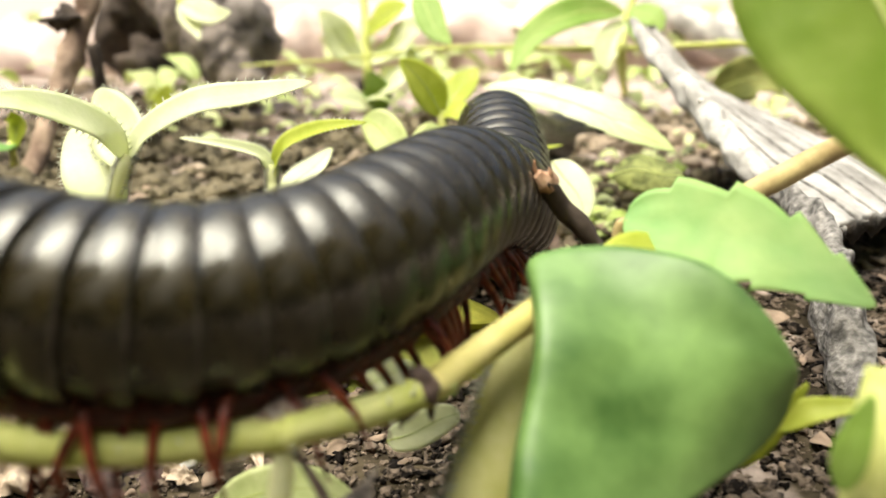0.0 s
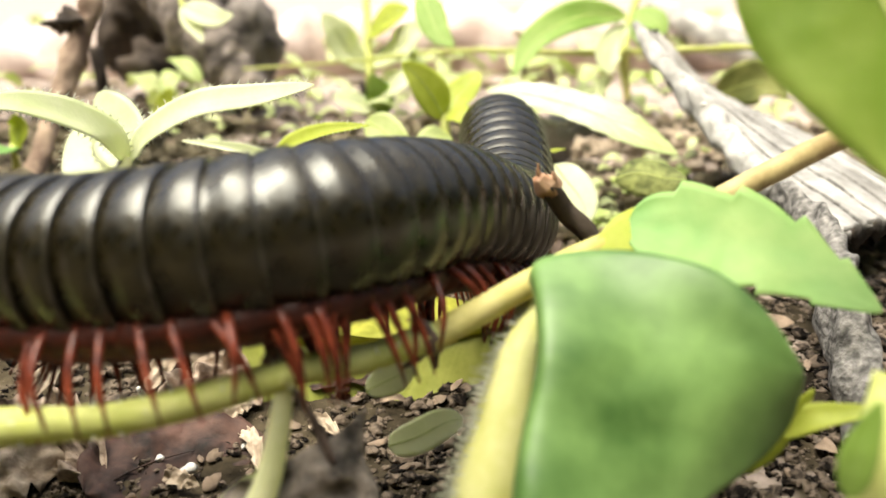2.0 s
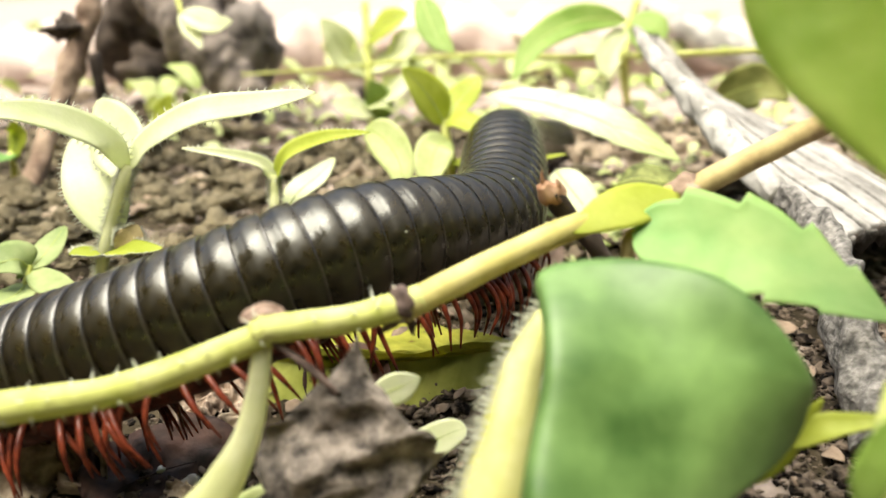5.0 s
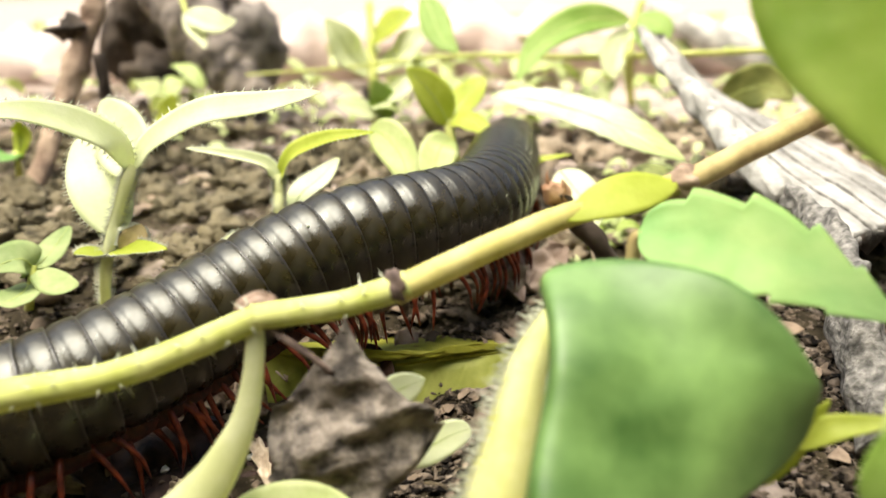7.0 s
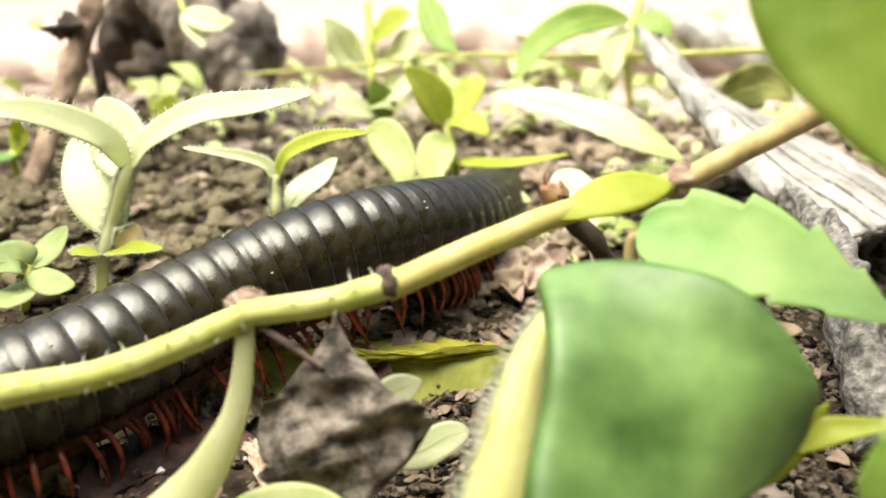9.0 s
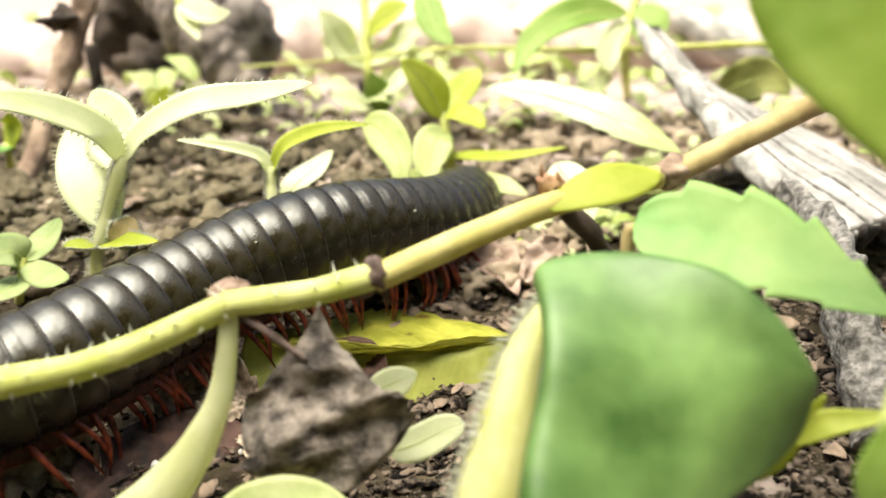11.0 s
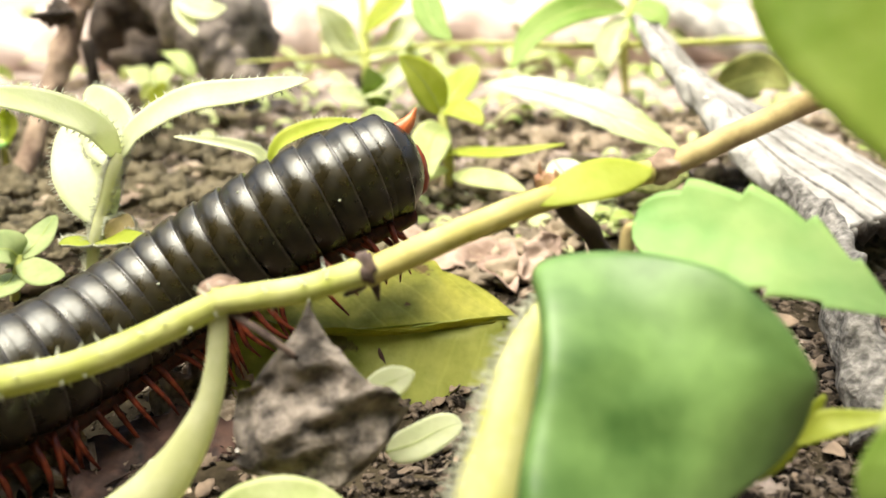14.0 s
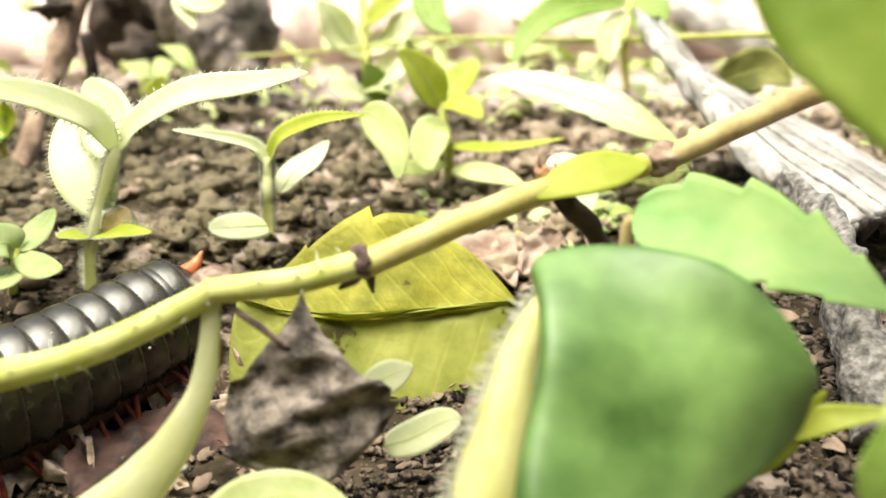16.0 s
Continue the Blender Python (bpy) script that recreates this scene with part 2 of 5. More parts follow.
WOOD_PINK = surface("pale_wood", (0.48, 0.36, 0.31), (0.80, 0.67, 0.60), 45, 0.85, 0.8, 260, spec=0.2)
BARK = surface("twig_bark", (0.16, 0.105, 0.075), (0.50, 0.37, 0.27), 150, 0.85, 1.0, 700, spec=0.2)
QUARTZ = surface("quartz", (0.55, 0.52, 0.47), (0.80, 0.77, 0.72), 500, 0.5, 0.3, 1500)
SPLINTER = surface("fresh_splinter", (0.34, 0.17, 0.09), (0.74, 0.50, 0.34), 400, 0.8, 0.6, 1200, glow=0.1)
SCRAP = surface("dry_scrap", (0.20, 0.145, 0.095), (0.66, 0.54, 0.41), 260, 0.85, 0.7, 1200, glow=0.12, spec=0.2)
CHIP = surface("pale_chip", (0.24, 0.16, 0.12), (0.50, 0.38, 0.30), 120, 0.85, 0.6, 900)


# ---- building blocks ----
def mesh_of(name, bm, material, smooth=True):
    data = bpy.data.meshes.new(name)
    bmesh.ops.recalc_face_normals(bm, faces=bm.faces)
    bm.to_mesh(data)
    bm.free()
    data.materials.append(material)
    for p in data.polygons:
        p.use_smooth = smooth
    return data


def part(name, bm, material, parent, label="", smooth=True):
    ob = new(name, mesh_of(name, bm, material, smooth))
    ob.parent = parent
    return tagged(ob, label)


def thing(name, place, label, category, group="", kind=""):
    """An Empty at the thing's base; the parts' coordinates stay those of the place."""
    ob = new(name)
    ob.empty_display_size = 0.005
    ob.location = place
    return tagged(ob, label, category, group, kind)


def under(ob, parent):
    """Parent ob, built in the place's coordinates, to an Empty that stands elsewhere."""
    ob.parent = parent
    ob.matrix_parent_inverse = parent.matrix_world.inverted() if parent.parent else Matrix.Translation(-parent.location)
    return ob


def solo(name, bm, material, label, category, group="", kind="", smooth=True):
    return tagged(new(name, mesh_of(name, bm, material, smooth)), label, category, group, kind)


def spline(points, n):
    """n places along a smooth curve through the points."""
    p = [Vector(q) for q in points]
    p = [2 * p[0] - p[1]] + p + [2 * p[-1] - p[-2]]
    out = []
    for k in range(n):
        u = k / (n - 1) * (len(p) - 3)
        i = min(int(u), len(p) - 4)
        f = u - i
        a, b, c, d = p[i:i + 4]
        out.append(0.5 * (2 * b + (c - a) * f + (2 * a - 5 * b + 4 * c - d) * f * f + (3 * b - a - 3 * c + d) * f ** 3))
    return out


def tube(bm, points, radii, sides=10, n=24, rough=0.0, flat=1.0, seed=0.0):
    """A round or flattened bar along a curve; radii in mm, spread evenly along it."""
    line = spline([V(*q) for q in points], n)
    loops, side = [], None
    for k, c in enumerate(line):
        t = (line[min(k + 1, n - 1)] - line[max(k - 1, 0)]).normalized()
        side = (side or (Vector((0, 0, 1)) if abs(t.z) < 0.8 else Vector((1, 0, 0)))).copy()
        side = (side - t * side.dot(t)).normalized()
        other = t.cross(side)
        u = k / (n - 1) * (len(radii) - 1)
        i = min(int(u), len(radii) - 2)
        r = (radii[i] * (1 - u + i) + radii[i + 1] * (u - i)) / 1000
        loop = []
        for j in range(sides):
            a = 2 * math.pi * j / sides
            q = r
            if rough:
                q *= 1 + rough * noise.noise(c * 220 + Vector((math.cos(a) * 1.3, math.sin(a) * 1.3, seed)))
            loop.append(bm.verts.new(c + side * math.cos(a) * q + other * math.sin(a) * q * flat))
        loops.append(loop)
    for a, b in zip(loops, loops[1:]):
        for j in range(sides):
            bm.faces.new((a[j], a[(j + 1) % sides], b[(j + 1) % sides], b[j]))
    bm.faces.new(loops[0][::-1])
    bm.faces.new(loops[-1])
    return line


def blade(bm, points, width, face, shape=0.8, cup=0.15, teeth=0, bite=0.08, ripple=0.05, n=28, m=8, thick=0.25, blunt=0.0, seed=0.0, halves=(1, 1), droop=0.0, corner=False):
    """A leaf's blade along its midrib: face is the way its upper side looks, cup how far the halves fold up.
    Returns the two edges."""
    line = spline([V(*q) for q in points], n)
    face = Vector(face).normalized()
    uv = bm.loops.layers.uv.verify()
    top, low, at = [], [], {}
    for k, c in enumerate(line):
        u = k / (n - 1)
        t = (line[min(k + 1, n - 1)] - line[max(k - 1, 0)]).normalized()
        across = t.cross(face).normalized()
        up = across.cross(t)
        w = width / 2000 * (math.sin(math.pi * min(1, u ** shape)) ** (0.75 - 0.35 * blunt)) + 0.00012
        if teeth:
            w *= 1 - bite * ((u * teeth) % 1.0)
        a, b = [], []
        for j in range(m + 1):
            v = j / m * 2 - 1
            side = halves[0] if v < 0 else halves[1]
            lift = cup * abs(v) ** 1.5 * w - (droop * (0.5 * v * v - 0.5 * v) * w if v < 0 else 0) + ripple * w * (noise.noise(Vector((u * 5, v * 1.6, seed + 3.1))) + 0.35 * noise.noise(Vector((u * 13, v * 4.5, seed))))
            if corner and v > 0:
                side *= ((1 - abs(2 * u - 1) ** 1.7) ** 0.72 * width / 2000 + 0.0001) / w
            place = c + across * v * w * side + up * lift
            a.append(bm.verts.new(place + up * thick / 2000 * (1 - abs(v) * 0.7)))
            b.append(bm.verts.new(place - up * thick / 2000 * (1 - abs(v) * 0.7)))
            at[a[-1]] = at[b[-1]] = (u, (v + 1) / 2)
        top.append(a), low.append(b)
    faces = []
    for k in range(n - 1):
        for j in range(m):
            faces.append(bm.faces.new((top[k][j], top[k][j + 1], top[k + 1][j + 1], top[k + 1][j])))
            faces.append(bm.faces.new((low[k][j], low[k + 1][j], low[k + 1][j + 1], low[k][j + 1])))
        for j in (0, m):
            q = (top[k][j], top[k + 1][j], low[k + 1][j], low[k][j])
            faces.append(bm.faces.new(q if j == 0 else q[::-1]))
    for row in ((top[0], low[0]), (top[-1], low[-1])):
        for j in range(m):
            faces.append(bm.faces.new((row[0][j], row[1][j], row[1][j + 1], row[0][j + 1])))
    for f in faces:
        for loop in f.loops:
            loop[uv].uv = at[loop.vert]
    return [r[0].co.copy() for r in top], [r[-1].co.copy() for r in top]


def hairs(bm, line, outward, length, step=2, spread=0.5, rng=random.Random(5), thick=0.075):
    """Fine hairs that stand out along a line."""
    for c in line[::step]:
        for w in outward:
            d = (Vector(w) + Vector([rng.uniform(-spread, spread) for _ in range(3)])).normalized()
            e = d.orthogonal().normalized()
            g = d.cross(e)
            r, tip = thick / 1000, c + d * length / 1000 * rng.uniform(0.6, 1.2)
            base = [bm.verts.new(c + (e * math.cos(a) + g * math.sin(a)) * r) for a in (0, 2.1, 4.2)]
            top = bm.verts.new(tip)
            for j in range(3):
                bm.faces.new((base[j], base[(j + 1) % 3], top))


def lump(bm, place, size, seed, rough=0.35, squash=(1, 1, 0.7), level=2):
    """A stone or clod with a broken outline; size and place in mm."""
    made = bmesh.ops.create_icosphere(bm, subdivisions=level, radius=1)["verts"]
    turn = Euler((seed * 1.7, seed * 2.3, seed * 0.9)).to_matrix()
    for v in made:
        d = v.co.copy()
        r = 1 + rough * noise.noise(d * 1.3 + Vector((seed, 0, 0))) + rough * 0.5 * noise.noise(d * 3.1 + Vector((0, seed, 0)))
        q = turn @ (d * r)
        if level > 2:
            q = q * (1 + 0.16 * noise.noise(d * 7 + Vector((seed, seed, 0))) + 0.07 * noise.noise(d * 15 + Vector((seed, 0, 0))))
        v.co = V(*place) + Vector((q.x * squash[0], q.y * squash[1], q.z * squash[2])) * size / 1000


BALLS = {}


def many_lumps(name, rows, material, label, category):
    """Loose bits joined into one mesh: rows of place, size, seed, roughness, level (mm)."""
    verts, faces = [], []
    for place, size, seed, rough, level in rows:
        if level not in BALLS:
            bm = bmesh.new()
            bmesh.ops.create_icosphere(bm, subdivisions=level, radius=1)
            bm.verts.index_update()
            BALLS[level] = ([v.co.copy() for v in bm.verts], [[v.index for v in f.verts] for f in bm.faces])
            bm.free()
        ball, tris = BALLS[level]
        turn = Euler((seed * 1.7, seed * 2.3, seed * 0.9)).to_matrix()
        start = len(verts)
        for d in ball:
            q = turn @ (d * (1 + rough * 0.8 * noise.noise(d * 1.3 + Vector((seed, 0, 0))) + rough * 0.8 * noise.noise(d * 3.3 + Vector((0, seed, 0)))))
            verts.append(V(place[0] + q.x * size * 1.1, place[1] + q.y * size, place[2] + q.z * size * 0.78))
        faces += [[start + i for i in f] for f in tris]
    data = bpy.data.meshes.new(name)
    data.from_pydata(verts, [], faces)
    data.materials.append(material)
    for p in data.polygons:
        p.use_smooth = True
    tagged(new(name, data), label, category, kind="stuff")


# ---- ground ----
def rise(a, b, x):
    u = min(1, max(0, (x - a) / (b - a)))
    return u * u * (3 - 2 * u)


def ground_height(x, y):
    """Height of the soil in mm at a place in mm: a bank that falls towards the camera, with clods."""
    z = -14 * (1 - rise(95, 175, y)) * (1 - 0.35 * rise(0, 60, x)) - 8 * math.exp(-((x - 22) / 28) ** 2 - ((y - 188) / 28) ** 2)
    p = Vector((x / 1000, y / 1000, 0))
    near = 1 - rise(400, 1500, math.hypot(x, y))
    z += near * (1.6 * noise.noise(p * 45) + 1.3 * noise.noise(p * 130) + 0.7 * noise.noise(p * 330) + 0.35 * noise.noise(p * 800))
    return z + (1 - near) * 40 * noise.noise(p * 0.8)


def soil_sheet():
    n = 240
    def spread(k, near, far):
        u = 2 * k / n - 1
        return near * u + math.copysign(far * abs(u) ** 7, u)
    verts = []
    for i in range(n + 1):
        for j in range(n + 1):
            x, y = spread(j, 260, 60000), 190 + spread(i, 260, 60000)
            verts.append(V(x, y, ground_height(x, y)))
    faces = [(i * (n + 1) + j, i * (n + 1) + j + 1, (i + 1) * (n + 1) + j + 1, (i + 1) * (n + 1) + j) for i in range(n) for j in range(n)]
    data = bpy.data.meshes.new("ground")
    data.from_pydata(verts, [], faces)
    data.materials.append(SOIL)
    for p in data.polygons:
        p.use_smooth = True
    tagged(new("ground", data), "dark crumbly soil with pale dry earth painted sunlit farther off", "ground", kind="structure")


def loose_stuff():
    rng = random.Random(11)
    rows, crumbs = [], []
    for k in range(800):
        y = 165 + 600 * rng.random()
        x = rng.uniform(-1, 1) * (60 + y * 0.75)
        size = rng.uniform(0.35, 1.0) ** 2 * 2.2 * (0.25 + y / 190)
        (rows if y > 300 and (x > 0 or y > 360) or k % 5 == 0 and x > 10 else crumbs).append(((x, y, ground_height(x, y) + size * 0.1), size if y > 240 else size * 0.6, rng.uniform(0, 90), 1.0, 2))
    clods = []
    for k in range(4200):
        y = 140 + 130 * rng.random()
        x = rng.uniform(-1, 1) * (60 + y * 0.7)
        size = (0.35 + rng.random() ** 5 * 3.4) * (0.6 + y / 400)
        (rows if x > -12 and k % 3 else clods).append(((x, y, ground_height(x, y) + size * 0.2), size, rng.uniform(0, 90), 1.5, 3 if size > 1.6 else 2))
    many_lumps("soil_clods", clods, CLOD, "olive-brown crumbly clods of soil", "soil")
    many_lumps("gravel", rows, STONE, "pale pinkish pebbles among the weeds", "gravel")
    for k in range(28000):
        y = 60 + 190 * rng.random()
        x = rng.uniform(-1, 1) * (55 + y * 0.7)
        size = 0.15 + rng.random() ** 5 * 0.5
        crumbs.append(((x, y, ground_height(x, y) + size * 0.1), size, rng.uniform(0, 90), 0.9, 2 if size > 0.35 else 1))
    for k in range(12000):
        y = 78 + 62 * rng.random()
        x = rng.uniform(-1, 1) * (20 + y * 0.55)
        size = 0.14 + rng.random() ** 7 * 1.1
        if -70 < x < -18 and 82 < y < 112:
            size *= 0.55
        crumbs.append(((x, y, ground_height(x, y) + size * 0.15), size, rng.uniform(0, 90), 1.5, 2))
    many_lumps("soil_crumbs", crumbs, CRUMB, "dark brown crumbs of loose soil", "soil")
    bm = bmesh.new()
    for k in range(420):
        y = 120 + 430 * rng.random() ** 1.2
        x = rng.uniform(-1, 1) * (60 + y * 0.75)
        a, s = rng.uniform(0, 6.3), rng.uniform(1.2, 4) * (1 + y / 300)
        z = ground_height(x, y) + 1.0
        dx, dy = math.cos(a) * s, math.sin(a) * s
        blade(bm, ((x - dx, y - dy, z), (x, y, z + rng.uniform(0, 1.5)), (x + dx, y + dy, z + rng.uniform(-0.3, 1.5))), s * rng.uniform(0.5, 1.0),
              (rng.uniform(-0.9, 0.9), rng.uniform(-0.9, 0.4), 1), n=8, m=4, cup=rng.uniform(-1.2, 1.2), ripple=0.6, thick=0.3, seed=k)
    for k in range(260):
        y = 84 + 60 * rng.random()
        x = rng.uniform(-1, 1) * (30 + y * 0.5)
        a, s = rng.uniform(0, 6.3), rng.uniform(0.6, 2.4)
        z = ground_height(x, y) + 0.5
        dx, dy = math.cos(a) * s, math.sin(a) * s
        blade(bm, ((x - dx, y - dy, z), (x, y, z + rng.uniform(0, 0.9)), (x + dx, y + dy, z + rng.uniform(-0.2, 1.0))), s * rng.uniform(0.4, 1.1),
              (rng.uniform(-0.5, 0.5), rng.uniform(-0.7, 0.2), 1), n=7, m=4, cup=rng.uniform(-0.6, 0.6), ripple=0.5, thick=0.2, seed=k)
    solo("leaf_litter", bm, LITTER, "brown scraps of dry leaves on the soil", "leaf litter", kind="stuff")
    bm = bmesh.new()
    for k in range(300):
        y = 240 + 400 * rng.random()
        x = rng.uniform(-0.62, 0.62) * y + 25
        a, s = rng.uniform(0, 6.3), rng.uniform(6, 16) * (0.7 + y / 380)
        z = ground_height(x, y) + rng.uniform(1, 14)
        dx, dy = math.cos(a) * s, math.sin(a) * s
        blade(bm, ((x, y, z), (x + dx * 0.5, y + dy * 0.5, z + s * 0.35), (x + dx, y + dy, z + s * rng.uniform(-0.1, 0.4))), s * rng.uniform(0.3, 0.5),
              (-dx * 0.2, -dy * 0.2 - 0.2, s), n=8, m=4, seed=k)
    for k in range(110):
        y = 185 + 120 * rng.random()
        x = rng.uniform(-110, 150)
        if abs(x - 22) < 26 and y < 245 or x < 40 and y < 230:
            continue
        a, s = rng.uniform(0, 6.3), rng.uniform(4, 10)
        z = ground_height(x, y) + rng.uniform(1, 6)
        dx, dy = math.cos(a) * s, math.sin(a) * s * 0.6
        blade(bm, ((x, y, z), (x + dx * 0.5, y + dy * 0.5, z + s * 0.25), (x + dx, y + dy, z + s * rng.uniform(-0.05, 0.3))), s * rng.uniform(0.3, 0.5),
              (-dx * 0.2, -dy * 0.2 - 0.3 * s, s), n=9, m=4, seed=k)
    for k in range(130):
        y = 150 + (60 if k < 70 else 42) * rng.random()
        x = 30 + rng.random() * (y - 150) * 0.35 + rng.uniform(0, 14) if k < 70 else rng.uniform(-6, 34)
        a, s = rng.uniform(0, 6.3), rng.uniform(3, 6.5)
        z = ground_height(x, y) + rng.uniform(0.5, 4 if k < 70 else 1.8)
        dx, dy = math.cos(a) * s, math.sin(a) * s * 0.6
        blade(bm, ((x, y, z), (x + dx * 0.5, y + dy * 0.5, z + s * 0.25), (x + dx, y + dy, z + s * rng.uniform(-0.05, 0.3))), s * rng.uniform(0.4, 0.6),
              (-dx * 0.2, -dy * 0.2 - 0.3 * s, s), n=9, m=4, seed=k)
    solo("low_weeds", bm, LEAF_WEED, "pale yellow-green leaves of small weeds", "weeds", kind="stuff")


soil_sheet()
loose_stuff()


def light_screen():
    """An added, unseen dark ring that blocks low skylight, closest behind the camera, which leaves the sky open
    overhead.
    """
    verts, n = [], 120
    for k in range(14):
        for j in range(n):
            a = 2 * math.pi * j / n
            q = Vector((math.cos(a) * 3, math.sin(a) * 3, k * 0.5))
            r = (2.7 + 0.3 * noise.noise(q * 1.4) + 0.15 * noise.noise(q * 4)) * (1 - 0.58 * rise(-0.1, 0.7, -math.sin(a)))
            verts.append((math.cos(a) * r, 0.25 + math.sin(a) * r, -0.08 + k * 0.135 * (1 + 0.12 * noise.noise(q * 2)) * (1 - 0.4 * rise(-0.5, 0.3, math.sin(a)))))
    faces = [(k * n + j, k * n + (j + 1) % n, (k + 1) * n + (j + 1) % n, (k + 1) * n + j) for k in range(13) for j in range(n)]
    data = bpy.data.meshes.new("backdrop")
    data.from_pydata(verts, [], faces)
    data.materials.append(surface("light_screen", (0.012, 0.020, 0.008), (0.06, 0.085, 0.03), 12, 0.9, 1.0, 100, spec=0.1))
    tagged(new("backdrop", data), "added unseen dark green ring that blocks low light", "backdrop", kind="structure")


light_screen()


# ---- background: logs, twigs, far plants ----
def far_wood():
    bm = bmesh.new()
    tube(bm, ((-112.0, 328.0, 62.0), (-102.6, 314.0, 45.2), (-92.0, 306.0, 30.4), (-81.3, 301.0, 17.7), (-72.7, 297.0, 9.0), (-68.0, 296.0, 4.0)), (13, 13, 12.5, 11, 8, 4), 40, 120, 0.18, seed=2.0)
    log = solo("charred_branch", bm, WOOD_OLD, "dark weathered branch lying on the soil", "branch")
    bm = bmesh.new()
    lump(bm, (-74.4, 309.0, 25.4), 12.0, 4.2, 0.18, (0.95, 1, 1.4), 4)
    tagged(under(part("branch_stump", bm, WOOD_STUMP, None), log), "grey rounded broken end")
    bm = bmesh.new()
    lump(bm, (-126.6, 336.1, 33.1), 15, 6.2, 0.45, (0.95, 1, 1.3), 4)
    lump(bm, (-102.4, 344.5, 32.6), 14, 3.2, 0.45, (1.2, 1, 1.2), 4)
    lump(bm, (-114.5, 319.7, 17.0), 9, 1.2, 0.7, (1.2, 1, 1.0), 3)
    under(part("charred_fork", bm, WOOD_DARK, None, "black charred fork"), log)
    bm = bmesh.new()
    tube(bm, ((-96.4, 228.1, 49.0), (-98.2, 221.8, 37.7), (-100.8, 214.9, 27.5), (-103.8, 204.1, 12.3), (-105.5, 194.8, 1.3), (-108.4, 189.0, -8.7)), (3.0, 3.1, 3.2, 2.7, 2.4, 2.1), 12, 60, 0.5, seed=7.0)
    twig = solo("tan_twig", bm, BARK, "tan leaning twig with peeling bark", "twig")
    bm = bmesh.new()
    lump(bm, (-105.0, 225.1, 38.3), 3.0, 8.1, 1.0, (1.1, 1, 0.8), 3)
    lump(bm, (-100.7, 220.9, 38.1), 4.0, 2.1, 0.9, (1, 1, 0.8), 3)
    under(part("twig_knot", bm, WOOD_DARK, None, "dark rough knot"), twig)
    bm = bmesh.new()
    tube(bm, ((-103.1, 237.3, 30.6), (-101.5, 235.5, 19.6), (-102.1, 235.5, 8.1)), (2, 1.8, 1.5), 8, 16, 0.4)
    under(part("side_shoot", bm, WOOD_DARK, None), twig)
    bm = bmesh.new()
    tube(bm, ((-360.2, 418.1, -5.5), (-232.1, 424.6, 0.6), (-96.4, 427.0, 7.7), (41.0, 436.3, 10.2), (226.5, 457.1, 6.7), (410.3, 461.6, 8.6)), (22, 24, 21, 22, 16, 15), 20, 90, 0.6, seed=4.0)
    solo("pale_log", bm, WOOD_PINK, "pale pinkish sunlit log lying across the ground", "log")
    bm = bmesh.new()
    tube(bm, ((108.7, 441.5, 36.0), (129.0, 415.1, 22.1), (150.6, 401.0, 12.4), (176.2, 387.5, 4.6)), (5, 8, 9, 9), 12, 24, 0.3, seed=9.0)
    solo("grey_branch", bm, WOOD_GREY, "grey weathered branch on the ground", "branch")
    bm = bmesh.new()
    tube(bm, ((-69.5, 276.0, 19.8), (-34.1, 268.6, 22.8), (2.9, 262.6, 27.0), (47.0, 257.2, 26.8), (94.6, 252.7, 28.9), (121.5, 247.8, 30.0)), (0.4, 0.5, 0.7, 0.95, 1.0, 0.9), 8, 40, 0.2)
    solo("thin_runner", bm, STALK, "thin green runner stretched over the weeds", "plant stem")


far_wood()


def rib_of(points, face, width):
    """The raised midrib on a leaf's upper side."""
    bm = bmesh.new()
    lift = Vector(face).normalized() * 0.12
    r = min(0.42, 0.028 * width)
    tube(bm, [tuple(Vector(q) + lift) for q in points], (r, r * 0.8, r * 0.5, r * 0.2), 6, 28)
    return bm


def plant(name, label, stem, radii, leaves, hairy=0.0, stalk=STALK, category="seedling", hair=0.095):
    """A small plant: a stalk along stem and leaves (points, width, face, material, options)."""
    ob = thing(name, V(*stem[0]), label, category)
    bm = bmesh.new()
    line = tube(bm, stem, radii, 10, 26, 0.08)
    stalk_ob = under(part("stalk", bm, stalk, None), ob)
    if hairy:
        bm = bmesh.new()
        for k, (c, d) in enumerate(zip(line, line[1:])):
            u = k / (len(line) - 1) * (len(radii) - 1)
            r = float(np.interp(u, range(len(radii)), radii)) * 0.00092
            for f in (0, 0.33, 0.66):
                for a in (0, 0.3, 0.6, 2.54, 2.84, 3.14):
                    w = Vector((math.cos(a), -math.sin(a), 0.1))
                    hairs(bm, [c.lerp(d, f) + w * r], (w,), hairy * 1.2, 1, 0.5, thick=hair * 1.25)
        under(part("stalk_hairs", bm, HAIR, None, "fine pale hairs"), stalk_ob)
    for k, (points, width, face, material, options) in enumerate(leaves):
        bm = bmesh.new()
        label_leaf, ribbed = options.pop("label", ""), options.pop("rib", True)
        one, two = blade(bm, points, width, face, seed=k * 1.7 + width, **options)
        leaf = under(part("leaf", bm, material, None, label_leaf), ob)
        if width > 5 and ribbed:
            under(part("midrib", rib_of(points, face, width), RIB, None), leaf)
        if hairy:
            bm = bmesh.new()
            mid = [(a + b) / 2 for a, b in zip(one, two)]
            for edge in (one, two):
                for c, i in zip(edge, mid):
                    if (c - i).length > 0.0003:
                        hairs(bm, [c], ((c - i).normalized(),) * 3, hairy * 0.85, 1, 0.7, thick=hair)
            under(part("leaf_hairs", bm, HAIR, None, "fine pale hairs"), leaf)
    return ob


